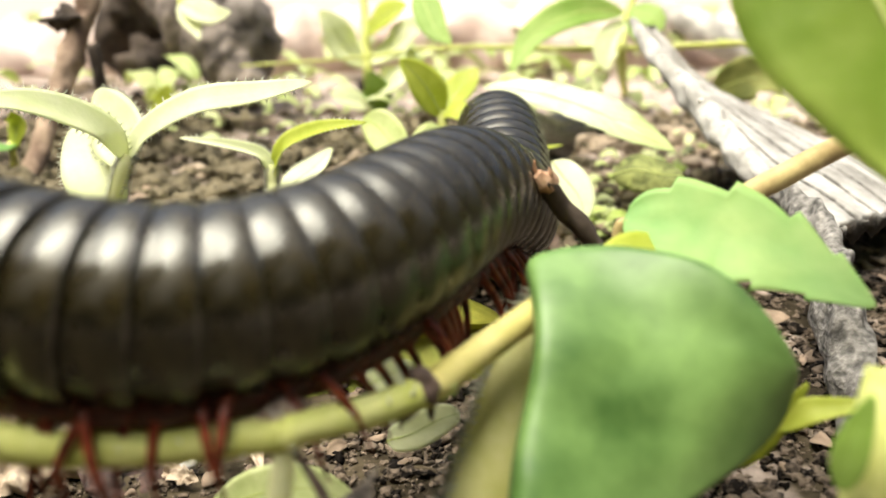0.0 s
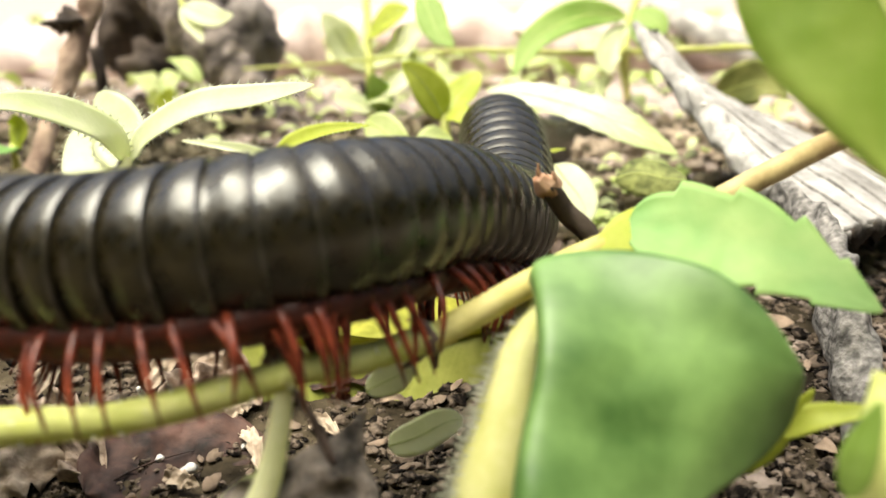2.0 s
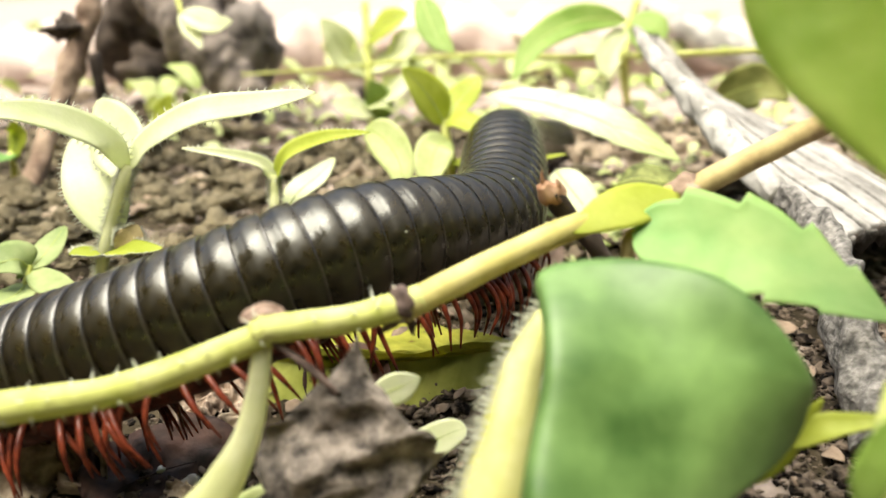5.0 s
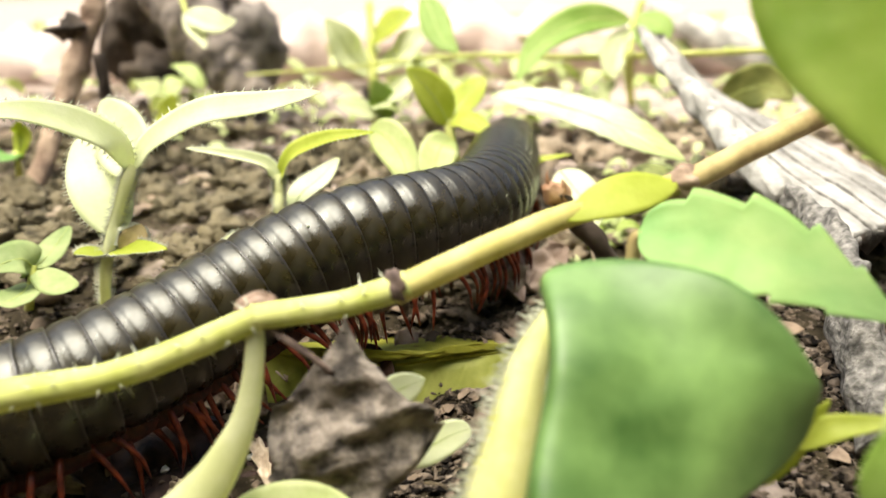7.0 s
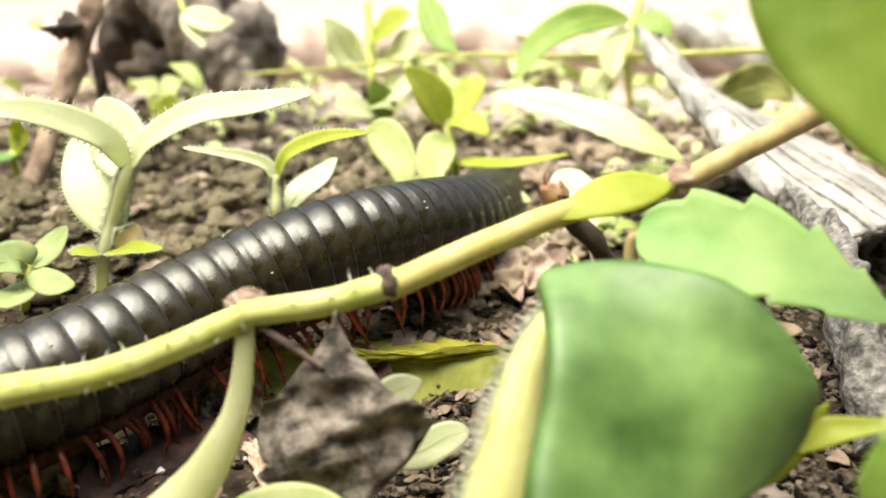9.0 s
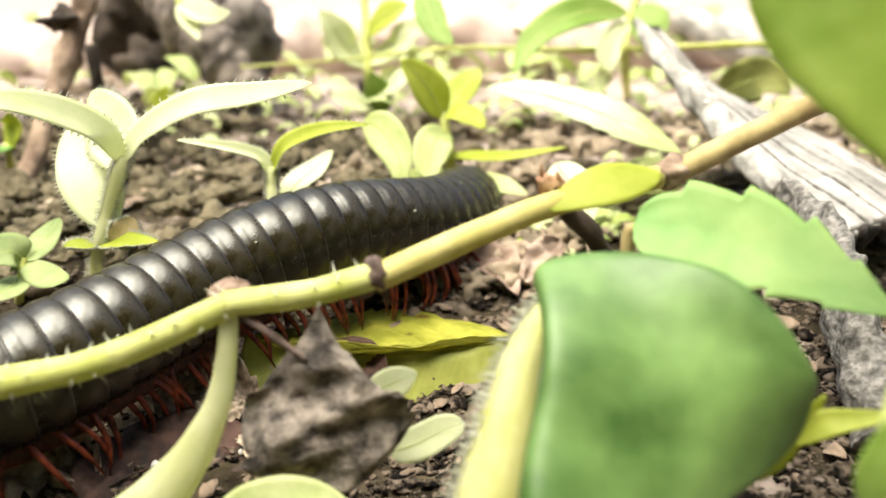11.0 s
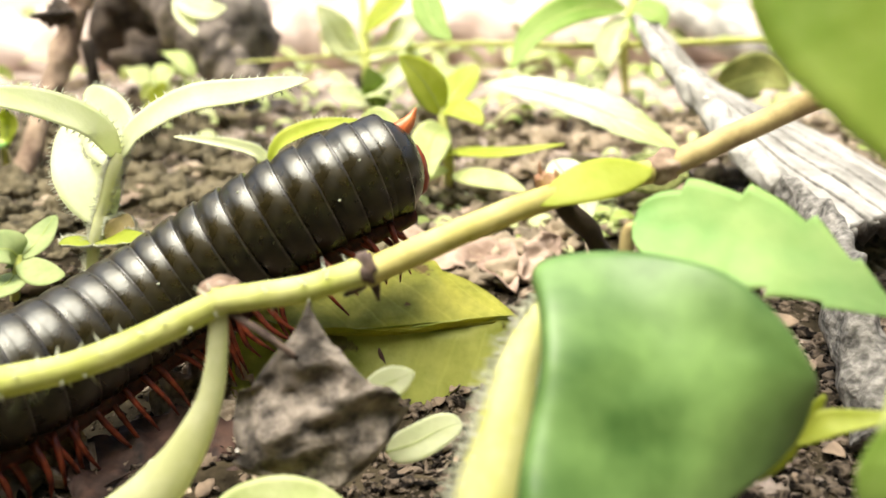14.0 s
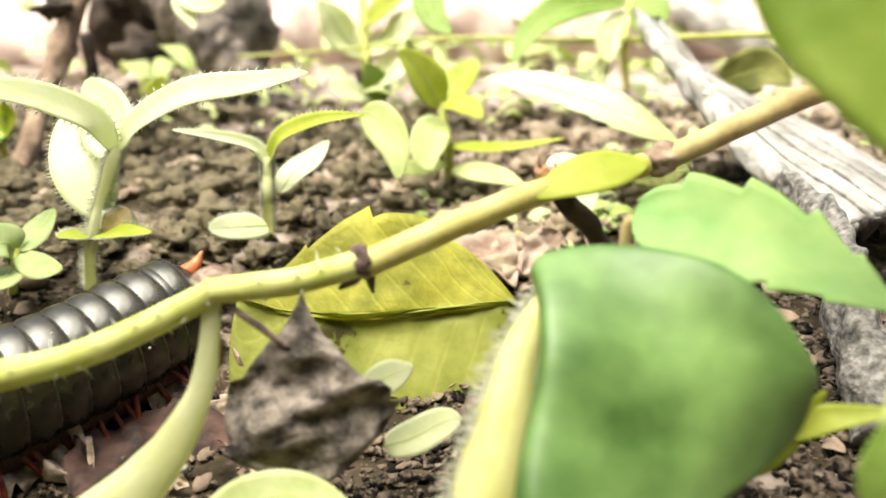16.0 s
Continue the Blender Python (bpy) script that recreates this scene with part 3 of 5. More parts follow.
plant("hairy_seedling", "pale hairy seedling with long narrow leaves", ((-66.3, 138.5, -8.1), (-58.2, 124.1, 5.9), (-56.1, 125.7, 13.2), (-53.7, 126.9, 19.6), (-52.6, 127.8, 22.0)), (0.95, 1.0, 1.1, 1.3, 1.1), [
    (((-53.2, 127.5, 21.3), (-48.8, 126.3, 26.6), (-39.2, 122.8, 31.6), (-28.7, 119.2, 33.6), (-19.3, 115.8, 35.7)), 4.9, (-0.1, -0.75, 0.65), LEAF_PALE, dict(shape=0.9, cup=0.16, blunt=0.3, rib=False)),
    (((-53.2, 127.5, 21.3), (-54.7, 125.3, 26.8), (-59.9, 122.4, 30.6), (-65.4, 118.9, 32.7), (-70.4, 114.7, 32.9)), 5.0, (0.1, -0.75, 0.65), LEAF_PALE, dict(shape=0.9, cup=0.16, blunt=0.3, rib=False)),
    (((-55.3, 124.5, 11.3), (-59.3, 129.0, 16.6), (-63.0, 134.0, 20.9), (-65.9, 139.0, 25.4)), 9.6, (0.1, -0.75, 0.6), LEAF_PALE, dict(shape=0.75, cup=0.12, blunt=0.3, rib=False)),
    (((-53.2, 127.5, 20.3), (-55.1, 132.0, 24.0), (-58.5, 137.0, 27.4), (-62.8, 142.0, 30.8)), 10.2, (-0.2, -0.9, 0.4), LEAF_PALE, dict(shape=0.75, rib=False, cup=0.2, blunt=0.3)),
    (((-57.8, 123.9, 8.5), (-59.6, 121.9, 8.9), (-61.4, 120.0, 9.3)), 4.0, (0, -0.25, 1), LEAF_YELLOW, dict(cup=0.1)),
    (((-57.3, 123.9, 8.5), (-52.4, 122.2, 9.5), (-46.2, 120.2, 10.0)), 4.5, (0, -0.25, 1), LEAF_YELLOW, dict(cup=0.1)),
    (((-55.1, 123.0, 8.8), (-53.2, 124.6, 10.2), (-52.2, 126.4, 12.3)), 4.5, (0.2, -1, 0.2), STALK_TAN, dict(cup=0.3, label="withered brown leaf tip")),
], 1.15, STALK_PALE)

plant("ground_weed", "low weed with round green leaves on the soil", ((-79.3, 135.2, -7.9), (-75.1, 130.2, -0.5), (-74.6, 131.6, 3.2)), (0.8, 0.8, 0.6), [
    (((-74.6, 131.4, 2.7), (-75.5, 130.0, 4.8), (-77.3, 128.0, 5.0), (-79.0, 125.6, 4.4)), 8, (0.1, -0.6, 0.8), LEAF_SHADE, dict(blunt=0.5)),
    (((-74.6, 131.4, 2.7), (-73.2, 134.0, 3.9), (-72.2, 136.7, 5.7), (-71.1, 139.7, 8.0)), 6.5, (-0.2, -0.6, 0.8), LEAF_SHADE, dict(blunt=0.4)),
    (((-75.1, 130.6, 0.4), (-74.4, 126.2, 0.1), (-75.1, 122.9, -0.1), (-76.3, 120.9, 0.2)), 7, (0, -0.5, 0.85), LEAF_SHADE, dict(blunt=0.4)),
    (((-74.6, 131.3, 2.3), (-70.1, 127.8, 1.5), (-66.7, 125.6, 1.3), (-63.4, 123.8, 2.2)), 5, (0, -0.5, 0.85), LEAF_SHADE, dict(blunt=0.4)),
])
plant("far_weed", "low weed with bright green leaves", ((-115.5, 206.0, -1.0), (-104.6, 186.9, 8.9), (-105.3, 188.0, 12.0)), (0.9, 0.8, 0.7), [
    (((-105.1, 187.5, 10.8), (-102.9, 186.5, 13.7), (-101.5, 185.4, 16.5), (-101.3, 184.5, 20.0)), 7, (0, -0.7, 0.7), LEAF_YELLOW, dict(blunt=0.3)),
    (((-105.1, 187.5, 10.8), (-105.7, 183.8, 12.2), (-108.5, 181.6, 12.0)), 7, (0, -0.6, 0.8), LEAF_MINT, dict(blunt=0.3)),
    (((-84.9, 225.1, 11.6), (-81.5, 222.6, 13.6), (-78.4, 221.7, 16.8), (-76.1, 221.0, 20.8)), 7, (0, -0.7, 0.7), LEAF_YELLOW, dict(blunt=0.3)),
])

plant("small_seedling", "small pale seedling with four narrow leaves", ((-36.4, 157.3, -3.8), (-32.4, 142.0, 8.3), (-32.2, 142.8, 13.5), (-32.2, 143.9, 16.4)), (1.0, 1.0, 1.0, 0.9), [
    (((-32.4, 143.5, 15.5), (-34.3, 143.5, 18.4), (-39.8, 141.2, 20.7), (-47.4, 138.7, 22.7)), 2.6, (0, -0.6, 0.8), LEAF_PALE, dict(cup=0.6)),
    (((-32.2, 143.5, 15.5), (-28.9, 142.1, 20.5), (-22.3, 140.1, 23.7), (-13.6, 137.6, 25.6)), 4.2, (-0.1, -0.55, 0.85), LEAF_YELLOW, dict(cup=0.5)),
    (((-30.2, 142.0, 10.1), (-28.2, 146.0, 12.7), (-25.0, 150.0, 14.8), (-22.3, 154.0, 17.5)), 5.6, (-0.2, -0.6, 0.8), LEAF_PALE, dict(cup=0.2)),
    (((-32.0, 138.6, 5.0), (-34.8, 135.7, 5.8), (-38.0, 132.8, 6.5), (-40.6, 130.9, 7.1)), 5.5, (0, -0.7, 0.7), LEAF_PALE, dict(cup=0.15, blunt=0.6)),
], 0.8, STALK_PALE)

plant("leafy_weed", "yellow-green weed with drooping oval leaves", ((1.6, 202.3, -5.6), (1.2, 186.4, 7.6), (0.1, 189.9, 14.4), (-0.8, 193.2, 20.5)), (1.4, 1.3, 1.2, 1.0), [
    (((-0.5, 191.1, 17.5), (-3.2, 189.9, 23.0), (-6.4, 189.3, 27.3), (-10.3, 188.6, 31.2)), 9.5, (0.2, -0.75, 0.6), LEAF_YELLOW, dict(cup=0.2)),
    (((-0.3, 191.1, 17.5), (2.2, 195.5, 20.9), (5.7, 199.9, 24.3), (8.6, 203.2, 27.4)), 8.5, (-0.3, -0.75, 0.6), LEAF_YELLOW, dict(cup=0.2)),
    (((0.1, 190.3, 18.3), (3.4, 187.4, 19.2), (6.7, 184.8, 18.0), (8.9, 182.1, 16.3)), 6.0, (0.2, -0.7, 0.7), LEAF_YELLOW, dict(cup=0.1, blunt=0.4)),
    (((-17.5, 171.9, 20.3), (-13.3, 167.0, 18.8), (-9.7, 161.3, 14.6), (-8.9, 157.0, 8.6)), 8.0, (-0.2, -0.9, 0.4), LEAF_SOFT, dict(cup=0.2)),
    (((0.1, 188.9, 14.5), (-2.4, 180.1, 13.7), (-3.6, 174.6, 10.3), (-3.0, 171.2, 6.7)), 8.5, (0, -0.9, 0.3), LEAF_SOFT, dict(cup=0.2, blunt=0.4)),
    (((0.8, 185.9, 9.1), (6.0, 180.9, 10.0), (14.6, 175.0, 11.3), (26.3, 169.7, 14.5)), 3.5, (0, -0.5, 0.8), LEAF_YELLOW, dict(cup=0.3)),
    (((1.1, 183.5, 5.6), (-5.7, 177.2, 5.8), (-8.1, 173.3, 6.8), (-10.5, 171.6, 7.8)), 5, (0, -0.7, 0.7), LEAF_SOFT, dict(cup=0.2)),
    (((2.1, 181.1, 4.8), (7.1, 175.1, 5.7), (13.1, 169.8, 5.8), (17.8, 166.2, 4.9)), 5, (0, -0.7, 0.7), LEAF_SOFT, dict(cup=0.2)),
])

plant("tall_weed", "tall washed-out weed with pale leaves", ((-26.5, 291.1, -2.0), (-25.6, 274.0, 14.4), (-26.5, 278.6, 27.0), (-27.7, 286.6, 43.1)), (2.0, 1.8, 1.6, 1.4), [
    (((-26.0, 276.6, 21.6), (-17.4, 269.7, 26.0), (-11.7, 267.5, 31.5), (-7.1, 267.2, 36.7)), 12, (-0.1, -0.7, 0.7), LEAF_PALE, dict()),
    (((-26.0, 276.0, 19.8), (-32.5, 271.8, 25.8), (-36.6, 270.2, 33.1), (-40.9, 270.0, 38.4)), 12, (0.1, -0.7, 0.7), LEAF_PALE, dict()),
    (((-26.5, 279.9, 30.6), (-19.3, 273.5, 36.4), (-11.7, 270.6, 40.1)), 12, (-0.1, -0.7, 0.7), LEAF_YELLOW, dict()),
    (((-24.4, 270.7, 11.2), (-17.3, 263.9, 15.8), (-9.8, 261.1, 19.7)), 10, (-0.1, -0.7, 0.7), LEAF_PALE, dict()),
    (((-24.4, 269.4, 7.6), (-30.1, 262.0, 10.6), (-36.9, 258.6, 12.9)), 10, (0.1, -0.7, 0.7), LEAF_PALE, dict()),
    (((-24.4, 268.8, 5.8), (-22.0, 264.6, 12.0), (-24.4, 263.1, 19.5)), 10, (0, -0.9, 0.3), LEAF_GREEN, dict()),
])

plant("arching_weed", "green weed with long arching leaves", ((79.1, 346.5, -2.0), (56.7, 256.1, 23.8), (58.1, 261.8, 33.6), (62.1, 267.6, 43.6)), (1.6, 1.5, 1.4, 1.2), [
    (((57.6, 261.3, 37.9), (42.6, 256.1, 38.2), (28.2, 248.5, 32.1), (20.2, 240.4, 21.4)), 11, (-0.3, -0.8, 0.5), LEAF_GREEN, dict(cup=0.2)),
    (((57.6, 260.4, 35.4), (52.4, 254.1, 30.0), (50.2, 250.3, 25.3), (50.9, 247.7, 21.0)), 9, (0, -0.9, 0.4), LEAF_PALE, dict()),
    (((58.5, 260.4, 35.4), (64.2, 256.5, 30.6), (66.3, 252.3, 25.0)), 8, (0, -0.9, 0.4), LEAF_GREEN, dict()),
    (((59.4, 261.6, 38.7), (65.4, 256.5, 36.5), (68.3, 252.9, 32.6)), 8, (0, -0.8, 0.5), LEAF_GREEN, dict()),
    (((-7.2, 242.9, 45.8), (-4.6, 236.5, 39.9), (-2.2, 231.4, 34.9), (2.5, 226.9, 31.2)), 8.5, (0, -0.9, 0.4), LEAF_GREEN, dict()),
])

plant("overhanging_sprig", "pale sprig hanging before a charred branch", ((-82.1, 251.0, 53.5), (-78.7, 243.4, 47.4), (-75.7, 237.0, 41.4)), (0.9, 0.8, 0.7), [
    (((-76.1, 237.3, 42.2), (-73.5, 233.8, 38.5), (-70.5, 230.7, 35.7), (-68.3, 227.4, 32.6)), 4.5, (0.1, -0.9, 0.3), LEAF_PALE, dict()),
    (((-75.7, 237.3, 42.2), (-69.7, 232.4, 40.4), (-64.4, 229.8, 39.0), (-59.2, 228.0, 40.0)), 7, (0, -0.8, 0.5), LEAF_PALE, dict()),
])


# ---- bark slab, bleached leaf, ground bits ----
def bark_slab():
    """A long weathered strip of wood, rolled at its edge, with deep grooves along it."""
    slab = thing("bark_strip", V(*(51.2, 88.7, -9.4)), "grey weathered strip of grooved bark leaning on the soil", "bark")
    edge = spline([V(*q) for q in ((51.2, 205.0, 35.4), (55.8, 185.7, 26.2), (59.7, 166.1, 19.0), (62.5, 142.8, 13.5), (65.0, 132.7, 12.1), (66.8, 125.5, 9.9))], 60)
    far = spline([V(*q) for q in ((53.7, 209.4, 35.7), (65.9, 203.0, 23.9), (76.8, 192.6, 18.9), (86.6, 182.5, 14.5), (95.6, 167.9, 9.4), (103.6, 153.1, 3.8))], 60)
    bm = bmesh.new()
    rows, lanes = [], {}
    for k, (a, b) in enumerate(zip(edge, far)):
        row = []
        for j in range(161):
            v = j / 160
            c = a.lerp(b, v)
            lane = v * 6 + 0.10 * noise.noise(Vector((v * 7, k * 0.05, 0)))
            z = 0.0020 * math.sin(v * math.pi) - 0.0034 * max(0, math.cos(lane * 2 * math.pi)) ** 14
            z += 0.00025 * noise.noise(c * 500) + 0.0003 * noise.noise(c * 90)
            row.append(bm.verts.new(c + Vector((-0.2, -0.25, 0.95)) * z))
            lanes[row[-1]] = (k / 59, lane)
        rows.append(row)
    uv = bm.loops.layers.uv.verify()
    for a, b in zip(rows, rows[1:]):
        for j in range(160):
            f = bm.faces.new((a[j], a[j + 1], b[j + 1], b[j]))
            for loop in f.loops:
                loop[uv].uv = lanes[loop.vert]
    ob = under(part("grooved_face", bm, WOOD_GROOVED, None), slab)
    m = ob.modifiers.new("thickness", "SOLIDIFY")
    m.thickness, m.offset = 0.0022, -1
    bm = bmesh.new()
    tube(bm, ((49.4, 211.3, 38.1), (51.7, 197.4, 32.0), (55.2, 183.5, 25.9), (57.5, 170.1, 21.2), (59.1, 153.4, 16.4), (60.8, 138.4, 13.1)), (1.3, 2.2, 2.7, 3.0, 2.9, 2.3), 24, 150, 0.34, seed=3.0)
    under(part("rolled_edge", bm, WOOD_GREY, None, "curled pale edge"), slab)
    for k, at in enumerate(((52.2, 190.6, 31.4), (54.3, 183.0, 28.6), (54.9, 177.5, 26.4), (56.0, 171.0, 24.0), (57.6, 160.0, 20.6), (58.6, 150.0, 18.0))):
        bm = bmesh.new()
        lump(bm, at, 0.55 + 0.15 * (k % 3), k * 2.7, 0.5, (1, 1, 0.7), 2)
        under(part("pale_flake", bm, QUARTZ, None, "small white flake"), slab)
    bm = bmesh.new()
    tube(bm, ((60.8, 138.4, 13.1), (62.1, 130.5, 11.8), (61.6, 118.7, 8.8), (58.2, 106.8, 5.2), (56.9, 96.3, -0.2), (54.8, 86.6, -6.3)), (2.6, 3.4, 5.0, 6.0, 6.0, 4.2), 32, 160, 0.4, 0.5, seed=6.0)
    under(part("splintered_edge", bm, WOOD_ASH, None, "splintered lower edge"), slab)


bark_slab()


def lone_leaf(name, points, width, face, material, label, **options):
    ob = thing(name, V(*points[0]), label, "leaf")
    bm = bmesh.new()
    blade(bm, points, width, face, **options)
    under(part("blade", bm, material, None), ob)
    under(part("midrib", rib_of(points, face, min(width, 7)), material if material in (LEAF_BROWN, LEAF_TAN, LEAF_OLD) else RIB, None), ob)
    return ob


lone_leaf("bleached_leaf", ((10.0, 194.5, 24.1), (21.6, 185.9, 23.6), (33.1, 176.5, 21.3), (41.6, 168.8, 17.8), (49.1, 162.4, 14.6)), 11.5, (0.05, -0.55, 0.8), LEAF_WHITE, "bleached white narrow leaf fading to green", cup=0.1, shape=0.95, teeth=9, bite=0.12, ripple=0.12, n=50)
lone_leaf("brown_leaf", ((80.7, 237.4, 16.1), (87.2, 233.4, 19.9), (92.9, 231.7, 20.9), (98.4, 228.3, 17.4)), 13, (0, -0.9, 0.3), LEAF_DULL, "olive-brown leaf behind the bark strip", cup=0.2)
lone_leaf("round_leaf", ((22.9, 161.7, 12.8), (24.7, 157.8, 10.8), (27.5, 152.3, 7.6), (28.1, 147.8, 3.8)), 8, (0.1, -0.9, 0.3), LEAF_PALE, "small pale green oval leaf", cup=0.1)
lone_leaf("mossy_leaf", ((35.7, 160.7, 10.0), (39.6, 158.1, 11.8), (44.8, 155.8, 11.3), (48.6, 153.1, 11.7)), 9, (0, -0.7, 0.6), LEAF_MOSSY, "mottled olive leaf scrap on the soil", cup=-0.3)


def fading_leaf():
    """A yellow leaf on the soil, its near half folded down along the midrib."""
    leaf = thing("fallen_leaf", V(*(-8.1, 123.0, -10.1)), "fading yellow leaf with brown specks folded on the soil", "leaf")
    rib = ((12.0, 117.3, -1.0), (1.4, 115.9, -1.8), (-11.0, 114.6, -2.6), (-23.3, 113.9, -1.6), (-31.9, 113.9, 1.3))
    bm = bmesh.new()
    blade(bm, rib, 39, (0.05, -0.75, 0.65), cup=0.05, teeth=4, bite=0.13, ripple=0.09, m=20, n=60, shape=0.9, blunt=-0.8, halves=(0.01, 1))
    upper = under(part("upper_half", bm, LEAF_OLD, None, "yellow half with toothed edge"), leaf)
    bm = bmesh.new()
    margin, _ = blade(bm, rib, 55, (0.1, -0.84, 0.52), cup=0.05, teeth=6, bite=0.1, ripple=0.07, m=20, n=60, blunt=0.5, halves=(1, 0.04), shape=0.8)
    lower = under(part("lower_half", bm, LEAF_OLIVE, None, "olive folded half"), leaf)
    bm = bmesh.new()
    middle = sum(spline([V(*q) for q in rib], 9), Vector()) / 9
    for a, b in zip(margin[3:-3], margin[4:-2]):
        for f in (0, 0.5):
            c = a.lerp(b, f)
            hairs(bm, [c], ((c - middle).normalized(),), 0.9, 1, 0.5, thick=0.07)
    under(part("leaf_hairs", bm, HAIR, None, "fine pale hairs"), lower)
    under(part("midrib", rib_of(rib, (0, -0.9, 0.4), 16), LEAF_OLD, None), leaf)
    return leaf, upper


FALLEN_LEAF, UPPER_HALF = fading_leaf()


def ground_bits():
    bm = bmesh.new()
    tube(bm, ((12.4, 91.8, 26.6), (15.4, 92.9, 22.9), (19.0, 93.6, 18.6), (26.0, 95.0, 6.0), (30.5, 96.0, -11.5)), (1.15, 1.2, 1.3, 1.5, 1.7), 12, 60, 0.45)
    stub = solo("broken_stub", bm, WOOD_DARK, "dark broken twig stub standing in the soil", "twig")
    bm = bmesh.new()
    tube(bm, ((11.3, 91.2, 27.9), (12.4, 91.8, 26.6), (13.2, 92.1, 25.6)), (0.7, 1.45, 1.25), 12, 16, 0.8, seed=2.0)
    tube(bm, ((12.2, 91.6, 26.9), (11.4, 91.3, 28.2), (11.2, 91.0, 29.6)), (0.55, 0.4, 0.1), 7, 8, 0.5)
    tube(bm, ((12.9, 91.6, 26.6), (13.3, 91.2, 27.8), (13.0, 91.0, 28.6)), (0.5, 0.35, 0.1), 7, 8, 0.5, seed=4.0)
    under(part("stub_end", bm, SPLINTER, None, "pale splintered end"), stub)
    for k, (at, size, material) in enumerate(BITS_AT):
        bm = bmesh.new()
        lump(bm, at, size * 0.9, k * 3.7 + 1, 1.1, (1.2, 1, 0.8), 3)
        solo("soil_clod" if material is CLOD else "pebble", bm, material, "dark crumbly clod of soil" if material is CLOD else "pale pinkish pebble on the soil", "clod" if material is CLOD else "pebble", group="bits on the soil")


BITS_AT = (((-3.2, 180.9, -1.3), 5, CLOD), ((7.3, 194.0, -3.8), 4.5, CLOD), ((-9.3, 170.1, -0.7), 4, CLOD), ((11.1, 154.5, -2.9), 3, STONE), ((16.4, 149.1, -3.3), 4, STONE), ((13.1, 142.5, -4.4), 3, STONE),
    ((7.5, 150.2, -3.1), 2, CLOD), ((-100.8, 181.3, 3.0), 4.5, CLOD), ((-60.7, 170.2, 0.9), 3, CLOD), ((-53.0, 178.9, 1.0), 3.5, CLOD), ((-74.1, 194.3, 1.0), 4, CLOD), ((-51.5, 194.3, 1.0), 4, CLOD), ((-64.5, 200.0, 1.0), 3, STONE),
    ((-28.6, 182.3, 0.7), 3, STONE), ((21.1, 255.0, 2.0), 7, STONE), ((71.4, 233.8, 2.0), 6, STONE), ((81.9, 246.0, 2.0), 6, STONE), ((-24.6, 207.2, 0.7), 4, STONE), ((-82.4, 151.7, -1.9), 2.5, STONE), ((-85.8, 170.2, 0.9), 3, STONE))
ground_bits()


def chips():
    for points, width, face in (
            (((-5.3, 143.3, -3.9), (1.8, 147.0, -2.9), (9.5, 145.4, -3.5), (13.3, 135.1, -5.7)), 12, (0, -0.35, 0.9)),
            (((14.9, 138.5, -4.6), (18.7, 144.3, -1.4), (23.1, 148.8, 0.3)), 8, (0.3, -0.7, 0.6)),
            (((0.7, 162.5, -1.9), (9.8, 172.9, -3.0), (17.7, 168.1, -3.8)), 9, (0, -0.35, 0.9)),
            (((-16.2, 149.9, -2.5), (-9.7, 153.6, -1.4), (-1.6, 152.7, -2.5)), 8, (0.1, -0.35, 0.9))):
        bm = bmesh.new()
        blade(bm, points, width, face, cup=0.2, ripple=0.6, thick=0.8, blunt=0.2, teeth=3, bite=0.35, seed=width, n=36, m=10)
        solo("bark_chip", bm, CHIP, "pale pinkish chip of dry bark", "bark chip", group="chips on the soil")
    for k, (spots, width, lift) in enumerate((
            (((-60.0, 82.5), (-57.0, 88.0), (-50.0, 95.5)), 10, 1.6), (((-47.5, 109.0), (-44.7, 113.5), (-42.5, 118.0)), 4.5, 2.2),
            (((-40.5, 110.0), (-38.3, 115.5), (-34.7, 119.5)), 5.5, 2.6), (((-33.0, 119.4), (-29.5, 116.4), (-26.4, 111.5)), 3.4, 1.8),
            (((-30.2, 99.5), (-27.0, 94.0), (-24.5, 87.6)), 2.6, 1.4), (((-38.0, 88.6), (-35.0, 86.6), (-32.5, 85.7)), 2.6, 0.9),
            (((-34.0, 99.8), (-32.0, 102.8), (-29.6, 104.8)), 3.6, 1.5), (((-64.8, 107.0), (-63.5, 112.4), (-61.5, 117.0)), 3.6, 1.6),
            (((-20.6, 101.6), (-18.3, 100.0), (-15.0, 96.2)), 2.4, 1.2))):
        bm = bmesh.new()
        blade(bm, [(x, y, ground_height(x, y) + (1.2, lift + 1.4, 1.8)[j]) for j, (x, y) in enumerate(spots)], width, (0.1, -0.7, 0.7), cup=0.25, ripple=0.8, thick=0.4, blunt=0.5, teeth=4, bite=0.4, seed=k * 2.3, n=30, m=10)
        solo("dry_scrap", bm, SCRAP, "pale tan scrap of dry plant matter on the soil", "leaf scrap", group="scraps on the soil")


chips()


def white_grains():
    for at, size in (((-39.8, 91.8, -12.4), 0.6), ((-34.9, 89.7, -12.6), 0.9), ((-48.2, 89.0, -12.5), 0.4), ((-28.8, 95.5, -12.8), 0.5), ((-49.1, 110.3, -11.7), 0.5)):
        bm = bmesh.new()
        lump(bm, at, size, size * 9, 0.6, (1, 1, 0.8), 2)
        solo("quartz_grain", bm, QUARTZ, "small white grain of quartz on the soil", "grain", group="bits on the soil")


white_grains()

